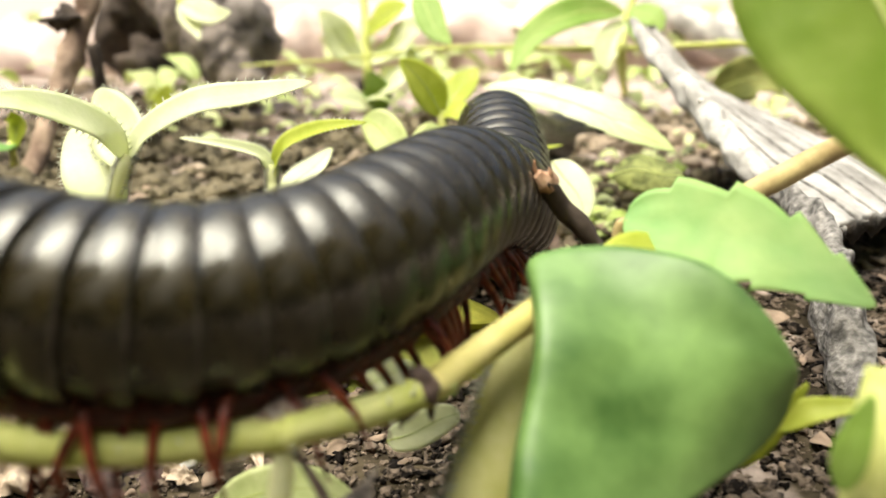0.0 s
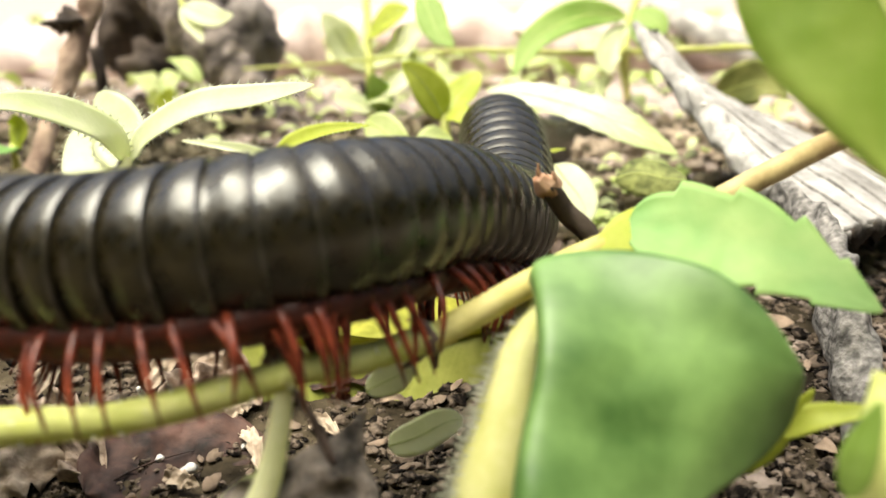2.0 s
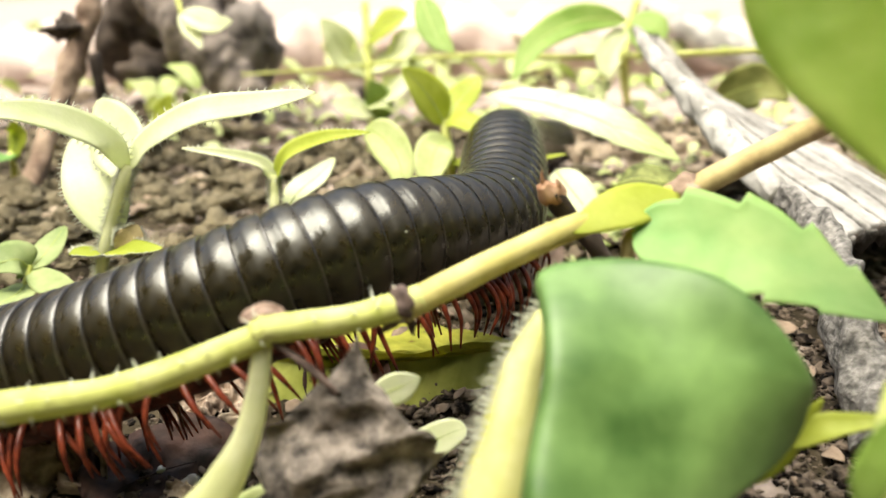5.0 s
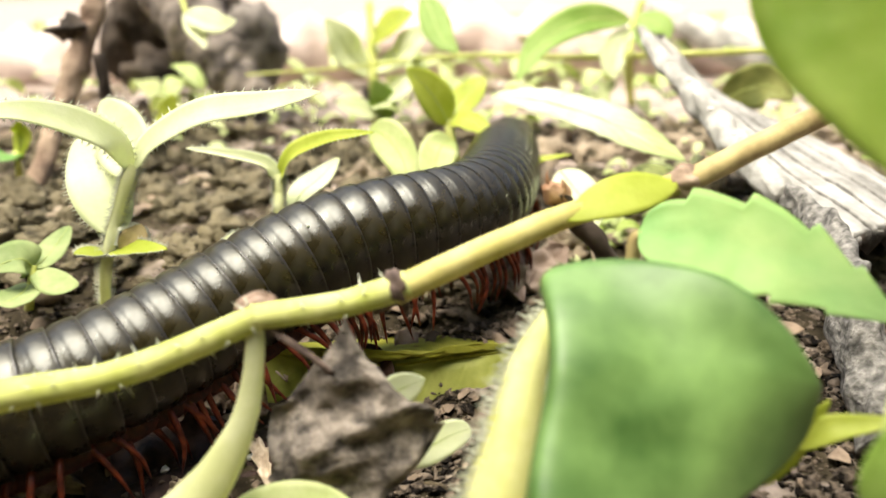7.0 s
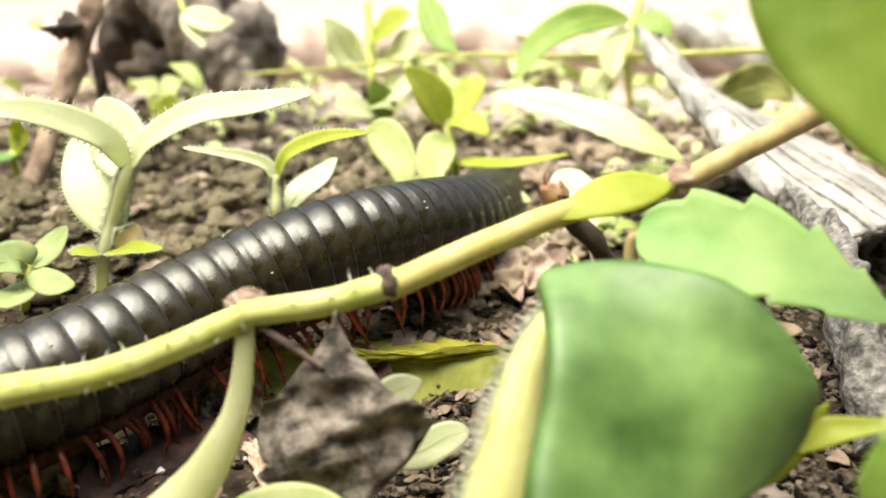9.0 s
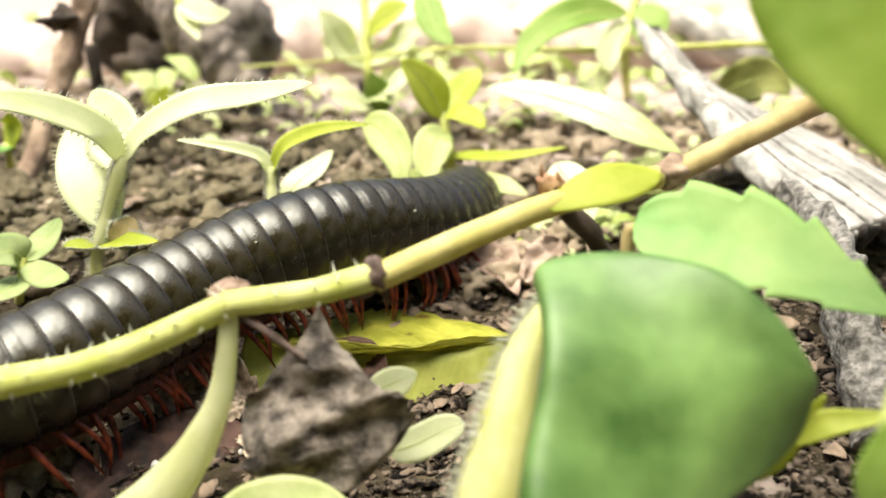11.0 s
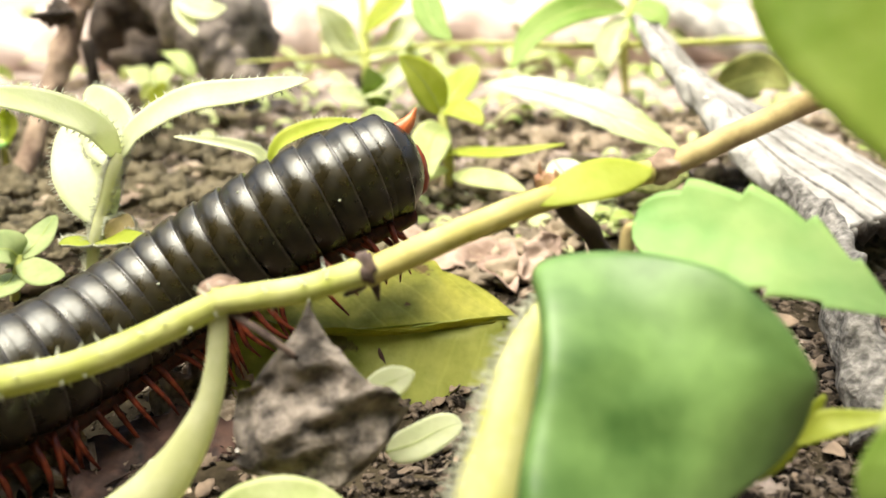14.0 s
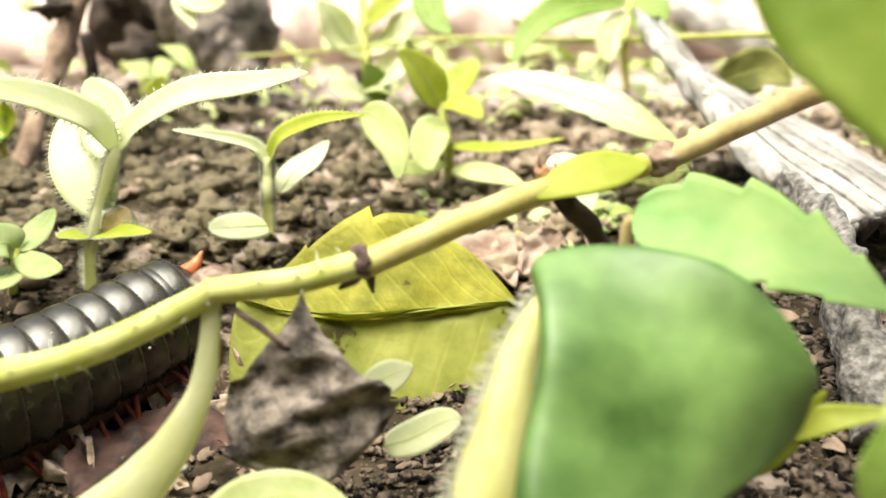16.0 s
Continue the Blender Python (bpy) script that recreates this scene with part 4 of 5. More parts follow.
# ---- near plants ----
def broad_leaf_plant():
    """A plant whose broad fleshy leaf bows over towards the camera, spread between its two margins."""
    ob = plant("broad_leaf_plant", "plant with a broad green leaf on a thick hairy stalk", ((3.5, 64.4, -6.1), (4.4, 66.7, 0.3), (6.0, 69.9, 6.1), (7.5, 73.8, 11.1), (10.1, 78.3, 14.8), (12.5, 81.4, 17.5)), (4.4, 4.0, 3.1, 2.4, 1.7, 1.0), [], 2.0, STALK_YELLOW, hair=0.14)
    n, m = 44, 32
    upper = spline([V(*q) for q in ((8.7, 74.3, 20.8), (11.2, 77.8, 22.7), (18.5, 77.7, 23.4), (26.4, 73.0, 22.8), (30.9, 68.0, 20.3), (32.9, 65.0, 17.1), (33.3, 63.5, 14.4))], n)
    lower = spline([V(*q) for q in ((6.0, 54.2, 7.6), (12.0, 56.2, 3.7), (20.1, 60.8, 2.5), (27.6, 64.0, 4.8), (31.8, 65.0, 7.2), (33.7, 64.5, 10.6), (33.3, 63.5, 14.3))], n)
    bm = bmesh.new()
    uv = bm.loops.layers.uv.verify()
    top, low, at = [], [], {}
    for k, (a, b) in enumerate(zip(upper, lower)):
        u = k / (n - 1)
        row, under_row = [], []
        for j in range(m + 1):
            v = j / m
            c = a.lerp(b, v)
            bow = math.sin(math.pi * v ** 0.8) * 0.0026 * (1 - u * 0.4)
            c += Vector((0.1, -0.75, 0.65)) * bow + Vector((0, -0.5, 0.85)) * (0.0011 * noise.noise(Vector((u * 3.0, v * 3.0, 4.0))) + 0.0002 * noise.noise(Vector((u * 9, v * 8, 1.0)))) * (1 - u * 0.8)
            c.x += 0.0006 * math.sin(v * 5) * (1 - u) ** 4
            c += Vector((-0.24, -0.93, 0.27)) * (0.0075 * math.sin(math.pi * u ** 0.5) - 0.002)
            row.append(bm.verts.new(c + Vector((0, -0.00015, 0.0002))))
            under_row.append(bm.verts.new(c - Vector((0, -0.00015, 0.0002))))
            at[row[-1]] = at[under_row[-1]] = (u, v)
        top.append(row), low.append(under_row)
    faces = []
    for k in range(n - 1):
        for j in range(m):
            faces.append(bm.faces.new((top[k][j], top[k][j + 1], top[k + 1][j + 1], top[k + 1][j])))
            faces.append(bm.faces.new((low[k][j], low[k + 1][j], low[k + 1][j + 1], low[k][j + 1])))
        for j in (0, m):
            faces.append(bm.faces.new((top[k][j], top[k + 1][j], low[k + 1][j], low[k][j])))
    for k in (0, n - 1):
        for j in range(m):
            faces.append(bm.faces.new((top[k][j], low[k][j], low[k][j + 1], top[k][j + 1])))
    for f in faces:
        for loop in f.loops:
            loop[uv].uv = at[loop.vert]
    under(part("leaf", bm, LEAF_BIG, None, "broad matt green leaf bowed over"), ob)
    bm = bmesh.new()
    blade(bm, ((30.0, 66.2, 3.2), (33.8, 67.8, 6.2), (37.4, 68.6, 11.4)), 2.6, (0.2, -0.8, 0.5), cup=0.1, n=24)
    under(part("lower_leaf", bm, LEAF_YELLOW, None, "yellow-green narrow leaf beneath"), ob)


broad_leaf_plant()
plant("toothed_leaf_plant", "green toothed leaf on a tan stalk", ((21.2, 84.7, 14.7), (20.8, 85.3, 19.3), (20.9, 85.5, 22.7), (21.8, 85.0, 23.6)), (0.9, 0.9, 0.8, 0.6), [
    (((21.1, 85.0, 23.8), (26.8, 82.6, 23.6), (33.6, 79.2, 22.9), (38.7, 75.4, 21.2), (43.9, 70.3, 19.1)), 13.5, (-0.1, -0.7, 0.7), LEAF_TOOTHED, dict(shape=0.7, cup=0.15, teeth=5, bite=0.24, m=12, n=60, rib=False, label="light green toothed leaf")),
], 0.0, STALK_TAN)
plant("overhead_plant", "large green leaf hanging over the scene", ((59.2, 83.0, 59.8), (50.3, 75.8, 54.5), (42.7, 70.3, 51.3)), (1.2, 1.1, 1.0), [
    (((32.4, 71.3, 59.8), (35.2, 65.9, 50.8), (38.3, 60.6, 42.1), (42.0, 55.1, 32.0)), 21.5, (-0.35, -0.6, 0.75), LEAF_HIGH, dict(shape=0.65, cup=0.1, m=10, n=40, label="large yellow-green leaf")),
])
plant("edge_plant", "pale green stalk and narrow leaf by the bark", ((34.5, 49.9, 6.8), (34.3, 50.4, 14.2), (36.3, 52.9, 21.0)), (2.0, 2.2, 2.2), [
    (((34.4, 67.9, 6.4), (36.7, 67.5, 8.4), (39.0, 66.8, 9.5), (43.3, 65.3, 11.0)), 2.6, (0, -0.6, 0.8), LEAF_YELLOW, dict(cup=0.3)),
    (((30.9, 48.1, 13.5), (31.2, 48.3, 17.2), (32.3, 48.8, 21.5)), 2.4, (-0.5, -0.8, 0.2), LEAF_GREEN, dict()),
])
lone_leaf("sprout_leaf", ((-26.4, 70.6, -6.4), (-20.9, 71.5, -4.1), (-14.7, 70.9, -2.9), (-8.6, 69.3, -4.2)), 5.6, (0, -0.7, 0.7), LEAF_WEED, "pale green leaf close to the soil", cup=0.2)
lone_leaf("brown_dead_leaf", ((-46.9, 84.4, -13.2), (-41.9, 90.3, -12.8), (-34.9, 94.8, -13.0), (-24.9, 95.5, -13.2)), 19, (0.05, -0.45, 0.9), LEAF_BROWN, "dark brown dead leaf lying on the soil", cup=-0.1, ripple=0.35, m=14, n=40, blunt=0.4, teeth=5, bite=0.2)
lone_leaf("tan_dead_leaf", ((-66.1, 91.5, -12.5), (-60.6, 94.1, -10.6), (-54.0, 93.5, -11.0), (-46.2, 87.8, -13.0)), 14, (0.1, -0.6, 0.8), LEAF_TAN, "crumpled tan dead leaf on the soil", cup=0.3, ripple=1.3, m=18, n=60, blunt=0.4, teeth=6, bite=0.25)
lone_leaf("tan_leaf_scrap", ((-42.1, 102.2, -12.7), (-38.4, 106.9, -10.2), (-33.7, 109.0, -9.7), (-28.6, 105.6, -12.1)), 10, (0, -0.6, 0.8), LEAF_TAN, "torn tan leaf scrap on the soil", cup=0.4, ripple=1.2, m=18, n=60, blunt=0.4, teeth=5, bite=0.3)
lone_leaf("dry_leaf_scrap", ((-22.5, 110.3, -11.7), (-17.7, 114.4, -9.5), (-13.0, 113.3, -9.7), (-10.0, 109.0, -11.7)), 9, (0, -0.6, 0.8), LEAF_BROWN, "dark curled leaf scrap on the soil", cup=0.4, ripple=0.5, m=12, n=36, blunt=0.4)
lone_leaf("cut_leaf", ((-9.4, 80.9, 4.3), (-6.0, 80.6, 6.3), (-3.4, 80.1, 7.8)), 3.6, (0, -0.9, 0.4), LEAF_PALE, "small pale pointed leaf", cup=0.1)
lone_leaf("oblong_leaf", ((-6.8, 79.5, -2.4), (-3.6, 80.7, -2.0), (-0.3, 82.2, -1.0), (2.1, 83.3, -0.8)), 4.0, (0, -0.8, 0.6), LEAF_PALE, "small rounded pale green leaf on the soil", cup=0.1, blunt=0.9)


# ---- creeping stem that springs back ----
def creeping_stem():
    """The stem in four stiff lengths, each along its own x axis from its first joint."""
    stem = tagged(new("creeping_stem"), "hairy yellow-green creeping stem with withered leaf remains", "plant stem")
    stem.empty_display_size = 0.005
    lengths = []
    plan = (("lower_stem", 62, (2.0, 1.65, 1.5), STALK, 2.0, 1.0), ("middle_stem", 16.5, (1.5, 1.5, 1.6), STALK, 0.6, 0.3), ("upper_stem", 36, (1.6, 1.5, 1.4), STALK_GOLD, -1.0, 0.0), ("woody_stem", 40, (1.5, 1.55, 1.5), STALK_TAN, -0.6, 0.0))
    for name, length, radii, material, sag, hairy in plan:
        bm = bmesh.new()
        line = tube(bm, ((-0.4, 0, 0.5 * sag), (length * 0.5, 0, 0 if sag > 1 else -sag), (length * 0.75, 0, -sag * 0.8), (length + 0.4, 0, 0)), radii, 14, 40, 0.06)
        ob = part(name, bm, material, stem)
        if hairy:
            bm = bmesh.new()
            spots = random.Random(9)
            for c in line[::2 if length > 40 else 8]:
                for side in ((0, 0, -1), (0, 0, 1), (0, -1, -0.5), (0, -0.8, 0.6)):
                    if spots.random() < 0.5:
                        hairs(bm, [c + Vector(side) * 0.0014], (side,), 1.6, 1, 0.6, thick=0.18)
            part("stem_hairs", bm, HAIR, ob, "short pale bristles")
        lengths.append(ob)
    lower, middle, upper, woody = lengths
    bm = bmesh.new()
    lump(bm, (0, 0, 0.1), 1.6, 5.3, 0.08, (1.1, 1, 1), 2)
    part("fork_joint", bm, STALK, middle)
    bm = bmesh.new()
    lump(bm, (0, 0, 0), 1.95, 3.3, 0.3, (0.65, 1, 1.0), 3)
    tube(bm, ((0.2, 0.2, -0.8), (0.6, 0.3, -2.2), (0.4, 0.2, -4.2)), (0.8, 0.7, 0.15), 8, 14, 0.6)
    tube(bm, ((-0.2, 0.2, -1), (-1.5, 0.3, -1.9), (-3.2, 0.2, -2.3)), (0.7, 0.6, 0.15), 8, 14, 0.6)
    part("withered_node", bm, NODE, upper, "dark withered node with shrivelled stipules")
    bm = bmesh.new()
    blade(bm, ((20.8, -1.3, 1.2), (25.5, -1.5, 1.9), (30.5, -1.5, 1.7), (36.0, -1.3, 0.7)), 5.4, (0.1, -0.62, 0.78), cup=0.0, blunt=0.3, shape=1.2, ripple=0.06)
    part("side_leaf", bm, LEAF_YELLOW, upper, "small yellow-green leaf")
    bm = bmesh.new()
    lump(bm, (0.5, 0, 0), 2.0, 9.3, 0.4, (1.3, 1, 1), 3)
    part("knot", bm, BARK, woody, "brownish swollen knot")
    bm = bmesh.new()
    tube(bm, ((0, 0, 0), (-1.6, -1.2, -5.5), (-4.0, -2.6, -10.5), (-8.5, -4.2, -15.5), (-15, -6, -20), (-24, -8, -24)), (0.95, 1.15, 1.5, 2.3, 3.4, 4.6), 14, 40, 0.12, 0.55)
    part("leaf_stalk", bm, STALK_PALE, middle, "pale winged leaf stalk")
    bm = bmesh.new()
    blade(bm, ((-2.0, 1.0, 1.2), (-0.3, 0.9, 1.9), (1.6, 0.9, 1.7), (2.6, 1.0, 1.2)), 1.4, (0.05, -0.6, 0.8), cup=0.3, ripple=0.5, n=20, m=8, thick=0.35, seed=3.0)
    part("dry_stipule", bm, CHIP, middle, "tan dry papery stipule")
    bm = bmesh.new()
    blade(bm, ((9.4, -1.5, -1.4), (7.8, -3, -8), (7.0, -4.5, -14), (8.0, -5.5, -23.0)), 21.5, (-0.15, -0.72, 0.62), shape=2.0, cup=-0.12, ripple=0.26, teeth=4, bite=0.16, m=18, n=44, thick=0.5, seed=6.0)
    dead = part("dead_leaf", bm, LEAF_DEAD, middle, "crumpled grey dead leaf")
    bm = bmesh.new()
    tube(bm, ((0, 0, -0.3), (2.0, -1.0, -2.0), (4.2, -2, -4.0), (6.8, -3.2, -7)), (0.4, 0.4, 0.45, 0.3), 8, 22, 0.4)
    part("leaf_petiole", bm, NODE, dead, "dark shrivelled petiole")
    return lengths, dead


STEM_LENGTHS, DEAD_LEAF = creeping_stem()


# ---- millipede ----
RINGS, PITCH, RADIUS = 74, 4.0, 8.5


def millipede():
    body = tagged(new("millipede"), "large glossy olive-black millipede with red-brown legs", "millipede")
    body.empty_display_size = 0.005
    profile = ((-2.35, 0.90), (-2.4, 0.972), (-2.2, 0.992), (-1.8, 1.0), (-1.2, 1.004), (-0.6, 1.001), (-0.1, 0.992), (0.3, 0.981), (0.36, 0.977), (0.7, 0.966), (1.1, 0.949), (1.5, 0.930), (2.0, 0.918), (2.8, 0.915), (3.6, 0.91), (4.6, 0.87))

    def hoop(rows, sides=40):
        bm = bmesh.new()
        loops = []
        for x, r in rows:
            loop = []
            for j in range(sides):
                a = 2 * math.pi * j / sides
                y, z = math.cos(a) * r * RADIUS, math.sin(a) * r * RADIUS
                if z < -0.8 * RADIUS:
                    z = -0.8 * RADIUS + (z + 0.8 * RADIUS) * 0.4
                loop.append(bm.verts.new(V(x, y, z)))
            loops.append(loop)
        for a, b in zip(loops, loops[1:]):
            for j in range(sides):
                bm.faces.new((a[j], a[(j + 1) % sides], b[(j + 1) % sides], b[j]))
        return bm, loops

    plate = mesh_of("ring", hoop(profile)[0], PLATE)
    rim = mesh_of("rim", hoop(((-2.44, 0.93), (-2.46, 0.985), (-2.3, 1.004), (-2.12, 1.003)))[0], RIM)
    bm = bmesh.new()
    tube(bm, ((-2.6, 0, -7.1), (0, 0, -7.25), (2.6, 0, -7.1)), (2.75, 2.9, 2.75), 16, 6, 0.08, 2.0)
    belly = mesh_of("belly", bm, BELLY)
    legs = {}
    for s in (1, -1):
        for k, (reach, lean, drop) in enumerate(((5.0, -0.6, 9.4), (5.8, 2.0, 8.6), (4.5, -2.4, 9.8), (6.2, 0.8, 7.8), (5.3, -3.2, 8.8), (4.2, 1.2, 10.0), (5.6, -1.8, 8.0))):
            bm = bmesh.new()
            tube(bm, ((0, 0, 0), (0, s * 2.6, 0.4), (lean * 0.3, s * reach * 0.86, -0.9), (lean * 0.8, s * reach * 1.10, -drop * 0.52), (lean * 1.25, s * reach * 0.9, -drop)), (0.72, 0.62, 0.48, 0.36, 0.12), 7, 14, 0.3, seed=k)
            legs[s, k] = mesh_of("leg", bm, LEG)
    rng = random.Random(3)
    rings, all_legs = [], []
    for i in range(RINGS):
        taper = min(1.0, 0.965 + 0.02 * i) if i < 3 else 1.0
        ob = new("ring", plate)
        ob.parent = body
        ob.scale = (1, taper, taper)
        rings.append(ob)
        for name, data in (("rim", rim), ("belly", belly)):
            child = new(name, data)
            child.parent = ob
        if i < 1:
            continue
        for x in (-1.0, 1.0):
            for s in (1, -1):
                leg = new("leg", legs[s, rng.randrange(7)])
                leg.parent = ob
                all_legs.append((leg, i, x, s))
    # grains of pale soil stuck to the plates
    bm = bmesh.new()
    lump(bm, (0, 0, 0), 0.27, 2.0, 0.4, (1, 1, 0.8), 1)
    grain = mesh_of("soil_grain", bm, HAIR, True)
    for i, x, a in ((1, -0.6, 35), (2, 0.2, 8), (5, -1.0, 62), (9, 0.3, 30), (16, -0.5, 48), (16, -0.2, 40), (23, -1.2, 25), (31, 0.1, 55), (38, -0.8, 18)):
        speck = new("soil_grain", grain)
        speck.parent = rings[i]
        speck.location = V(x, math.cos(radians(a)) * 8.45, math.sin(radians(a)) * 8.45)
    # tail end
    bm, loops = hoop(((2.6, 0.90), (1.4, 0.985), (0.0, 0.975), (-1.6, 0.93), (-3.2, 0.86), (-4.8, 0.72), (-6.0, 0.50), (-6.7, 0.24), (-6.9, 0.08)))
    bm.faces.new(loops[-1])
    telson = part("telson", bm, PLATE, rings[0], "rounded dark tail plate")
    for s in (1, -1):
        bm = bmesh.new()
        lump(bm, (-5.4, s * 1.5, -1.6), 3.4, 1.0, 0.05, (0.6, 0.5, 1.3), 3)
        part("anal_valve", bm, VALVE, rings[0], "red tail valve")
    bm = bmesh.new()
    tube(bm, ((-3.6, 0, 4.3), (-5.6, 0, 5.0), (-7.2, 0, 5.9), (-8.6, 0, 7.3)), (1.9, 1.5, 0.9, 0.2), 10, 16)
    part("tail_spine", bm, SPINE, rings[0], "orange pointed tail spine")
    # front end
    bm, loops = hoop(((-2.4, 0.97), (0.0, 0.985), (2.0, 0.93), (3.8, 0.78), (5.2, 0.5), (5.8, 0.15)))
    bm.faces.new(loops[-1])
    part("head", bm, PLATE, rings[-1], "rounded dark head")
    return rings, all_legs


BODY_RINGS, BODY_LEGS = millipede()

# ---- what moves ----
ADVANCE = ((0, 0), (0.5, 4.5), (1, 11), (1.5, 14.5), (2, 17), (2.5, 17.5), (3, 25.5), (3.5, 34), (4, 48), (4.2, 53), (5.2, 68), (6.3, 85), (6.5, 88.5), (7, 99), (7.5, 111), (8, 126), (8.5, 136.5), (9, 138), (9.2, 138.3), (10.2, 147), (11.3, 168), (11.5, 174), (12, 192.5), (12.5, 201), (13, 207.5), (13.5, 209.3), (14, 209.6), (14.5, 213.3), (15, 219.5), (15.5, 226.5), (16, 245.5))
# how far the body rolls, its underside towards the camera
LEAN = ((0, 0.05), (1, 0.2), (2, 0.36), (3.5, 0.42), (4.2, 0.3), (6.3, 0), (16, 0))
BODY_LINES, STEM_LINES = [], []


def even_line(points, start, step, count):
    """Places at even steps along a curve, straight on beyond its ends."""
    line = spline([Vector(p) for p in points], 160)
    far = [0.0]
    for a, b in zip(line, line[1:]):
        far.append(far[-1] + (b - a).length)
    out, i = [], 0
    first, last = (line[0] - line[3]), (line[-1] - line[-4])
    first.z, last.z = 0, 0
    first.normalize(), last.normalize()
    for k in range(count):
        s = start + k * step
        if s <= 0:
            out.append(line[0] + first * -s)
        elif s >= far[-1]:
            out.append(line[-1] + last * (s - far[-1]))
        else:
            while far[i + 1] < s:
                i += 1
            out.append(line[i].lerp(line[i + 1], (s - far[i]) / max(1e-6, far[i + 1] - far[i])))
    for _ in range(6):
        out = [out[0]] + [(a + 2 * b + c) / 4 for a, b, c in zip(out, out[1:], out[2:])] + [out[-1]]
        out = [out[0]] * 2 + [(out[k - 2] + out[k + 2] + 2 * out[k]) / 4 for k in range(2, len(out) - 2)] + [out[-1]] * 2
    return out


def body_line(t, anchor, *points):
    BODY_LINES.append((t, even_line(points, anchor - 330, 2.0, 340)))


def stem_line(t, *points):
    STEM_LINES.append((t, [Vector(p) for p in points]))


def between(rows, t):
    """The places of a moving line at t seconds."""
    for (t0, a), (t1, b) in zip(rows, rows[1:]):
        if t <= t1:
            u = (t - t0) / (t1 - t0)
            return [p.lerp(q, u) for p, q in zip(a, b)]
    return rows[-1][1]


def advance(t):
    return float(np.interp(t, *zip(*ADVANCE)))


def along(a, b, up=Vector((0, 0, 1))):
    """A pose at a with its x axis towards b, upright."""
    x = (b - a).normalized()
    y = up.cross(x).normalized()
    m = Matrix((x, y, x.cross(y))).transposed().to_4x4()
    m.translation = a / 1000
    return m


def motions():
    body_line(0, 214.5, (40.4, 250.8, 0.5), (38.2, 245.5, 0.5), (35.2, 238.8, 0.5), (32.1, 232.7, 0.5), (27.6, 226.7, 2.5), (20.7, 206.0, 8.6), (12.1, 172.1, 17.5), (11.2, 151.0, 20.4), (10.8, 133.0, 16.5), (10.0, 117.5, 14.2), (8.2, 105.0, 19.0), (4.6, 95.5, 25.0), (1.2, 86.0, 26.4), (-3.2, 74.0, 26.7), (-9.8, 63.9, 25.5), (-18.0, 57.3, 24.8), (-26.3, 54.8, 25.6), (-35.4, 55.4, 27.5), (-44.0, 58.9, 29.4))
    body_line(1, 212.8, (40.2, 253.6, 0.5), (37.9, 247.7, 0.5), (34.9, 241.1, 0.5), (31.3, 234.1, 0.8), (26.6, 225.0, 3.1), (19.9, 204.2, 9.1), (11.9, 170.3, 17.8), (11.2, 149.0, 20.0), (10.8, 131.0, 16.2), (9.6, 116.1, 14.9), (6.9, 102.4, 19.9), (0.4, 89.0, 25.1), (-9.8, 68.7, 27.1), (-19.0, 63.4, 26.1), (-30.6, 62.8, 25.2), (-43.4, 66.3, 25.1), (-53.5, 69.8, 24.9))
    body_line(1.5, 212.8, (40.5, 255.8, 0.5), (38.2, 249.9, 0.5), (35.2, 243.2, 0.5), (31.9, 236.1, 0.5), (27.0, 226.9, 2.5), (20.2, 206.2, 8.6), (12.0, 172.3, 17.5), (11.3, 151.0, 20.4), (10.9, 133.0, 16.5), (9.8, 118.0, 14.2), (7.3, 104.0, 18.5), (0.2, 91.0, 24.5), (-10.3, 71.6, 28.6), (-20.9, 69.5, 27.9), (-33.3, 72.4, 25.4), (-47.3, 76.6, 23.9), (-58.8, 80.4, 23.4))
    body_line(2, 216.1, (40.9, 259.4, 0.5), (38.5, 253.4, 0.5), (35.5, 246.3, 0.5), (32.0, 238.7, 0.5), (26.8, 227.0, 2.5), (20.0, 206.4, 8.6), (11.9, 172.5, 17.5), (11.3, 151.0, 20.2), (10.9, 133.2, 16.2), (9.7, 118.5, 13.9), (7.1, 104.5, 18.0), (-0.2, 91.0, 24.2), (-10.6, 71.9, 27.9), (-21.2, 68.0, 27.0), (-33.0, 69.0, 25.0), (-44.3, 72.5, 24.0), (-55.0, 77.5, 23.5))
    body_line(2.5, 219.4, (41.3, 262.9, 0.5), (38.9, 257.0, 0.5), (35.7, 249.3, 0.5), (32.2, 241.2, 0.5), (26.7, 227.2, 2.5), (19.9, 206.5, 8.6), (11.8, 172.7, 17.5), (11.3, 151.0, 20.0), (10.9, 133.5, 16.0), (9.6, 119.0, 13.6), (7.0, 105.0, 17.5), (-0.6, 91.0, 24.0), (-11.1, 73.2, 27.7), (-22.4, 72.6, 26.0), (-35.5, 76.4, 24.1), (-46.2, 81.1, 23.4), (-58.1, 88.3, 22.7))
    body_line(3, 219.2, (42.3, 264.4, 0.5), (39.9, 258.1, 0.5), (36.6, 250.3, 0.5), (33.1, 242.2, 0.5), (27.3, 226.1, 2.5), (20.5, 206.4, 8.6), (12.6, 172.6, 16.8), (11.7, 151.0, 19.4), (11.2, 134.0, 15.6), (9.9, 120.0, 13.2), (7.2, 107.5, 16.8), (-1.6, 90.5, 24.2), (-10.7, 74.3, 28.2), (-18.2, 69.5, 28.4), (-26.7, 70.1, 26.5), (-38.4, 76.7, 22.0), (-53.2, 88.1, 15.5), (-70.8, 99.8, 7.4))
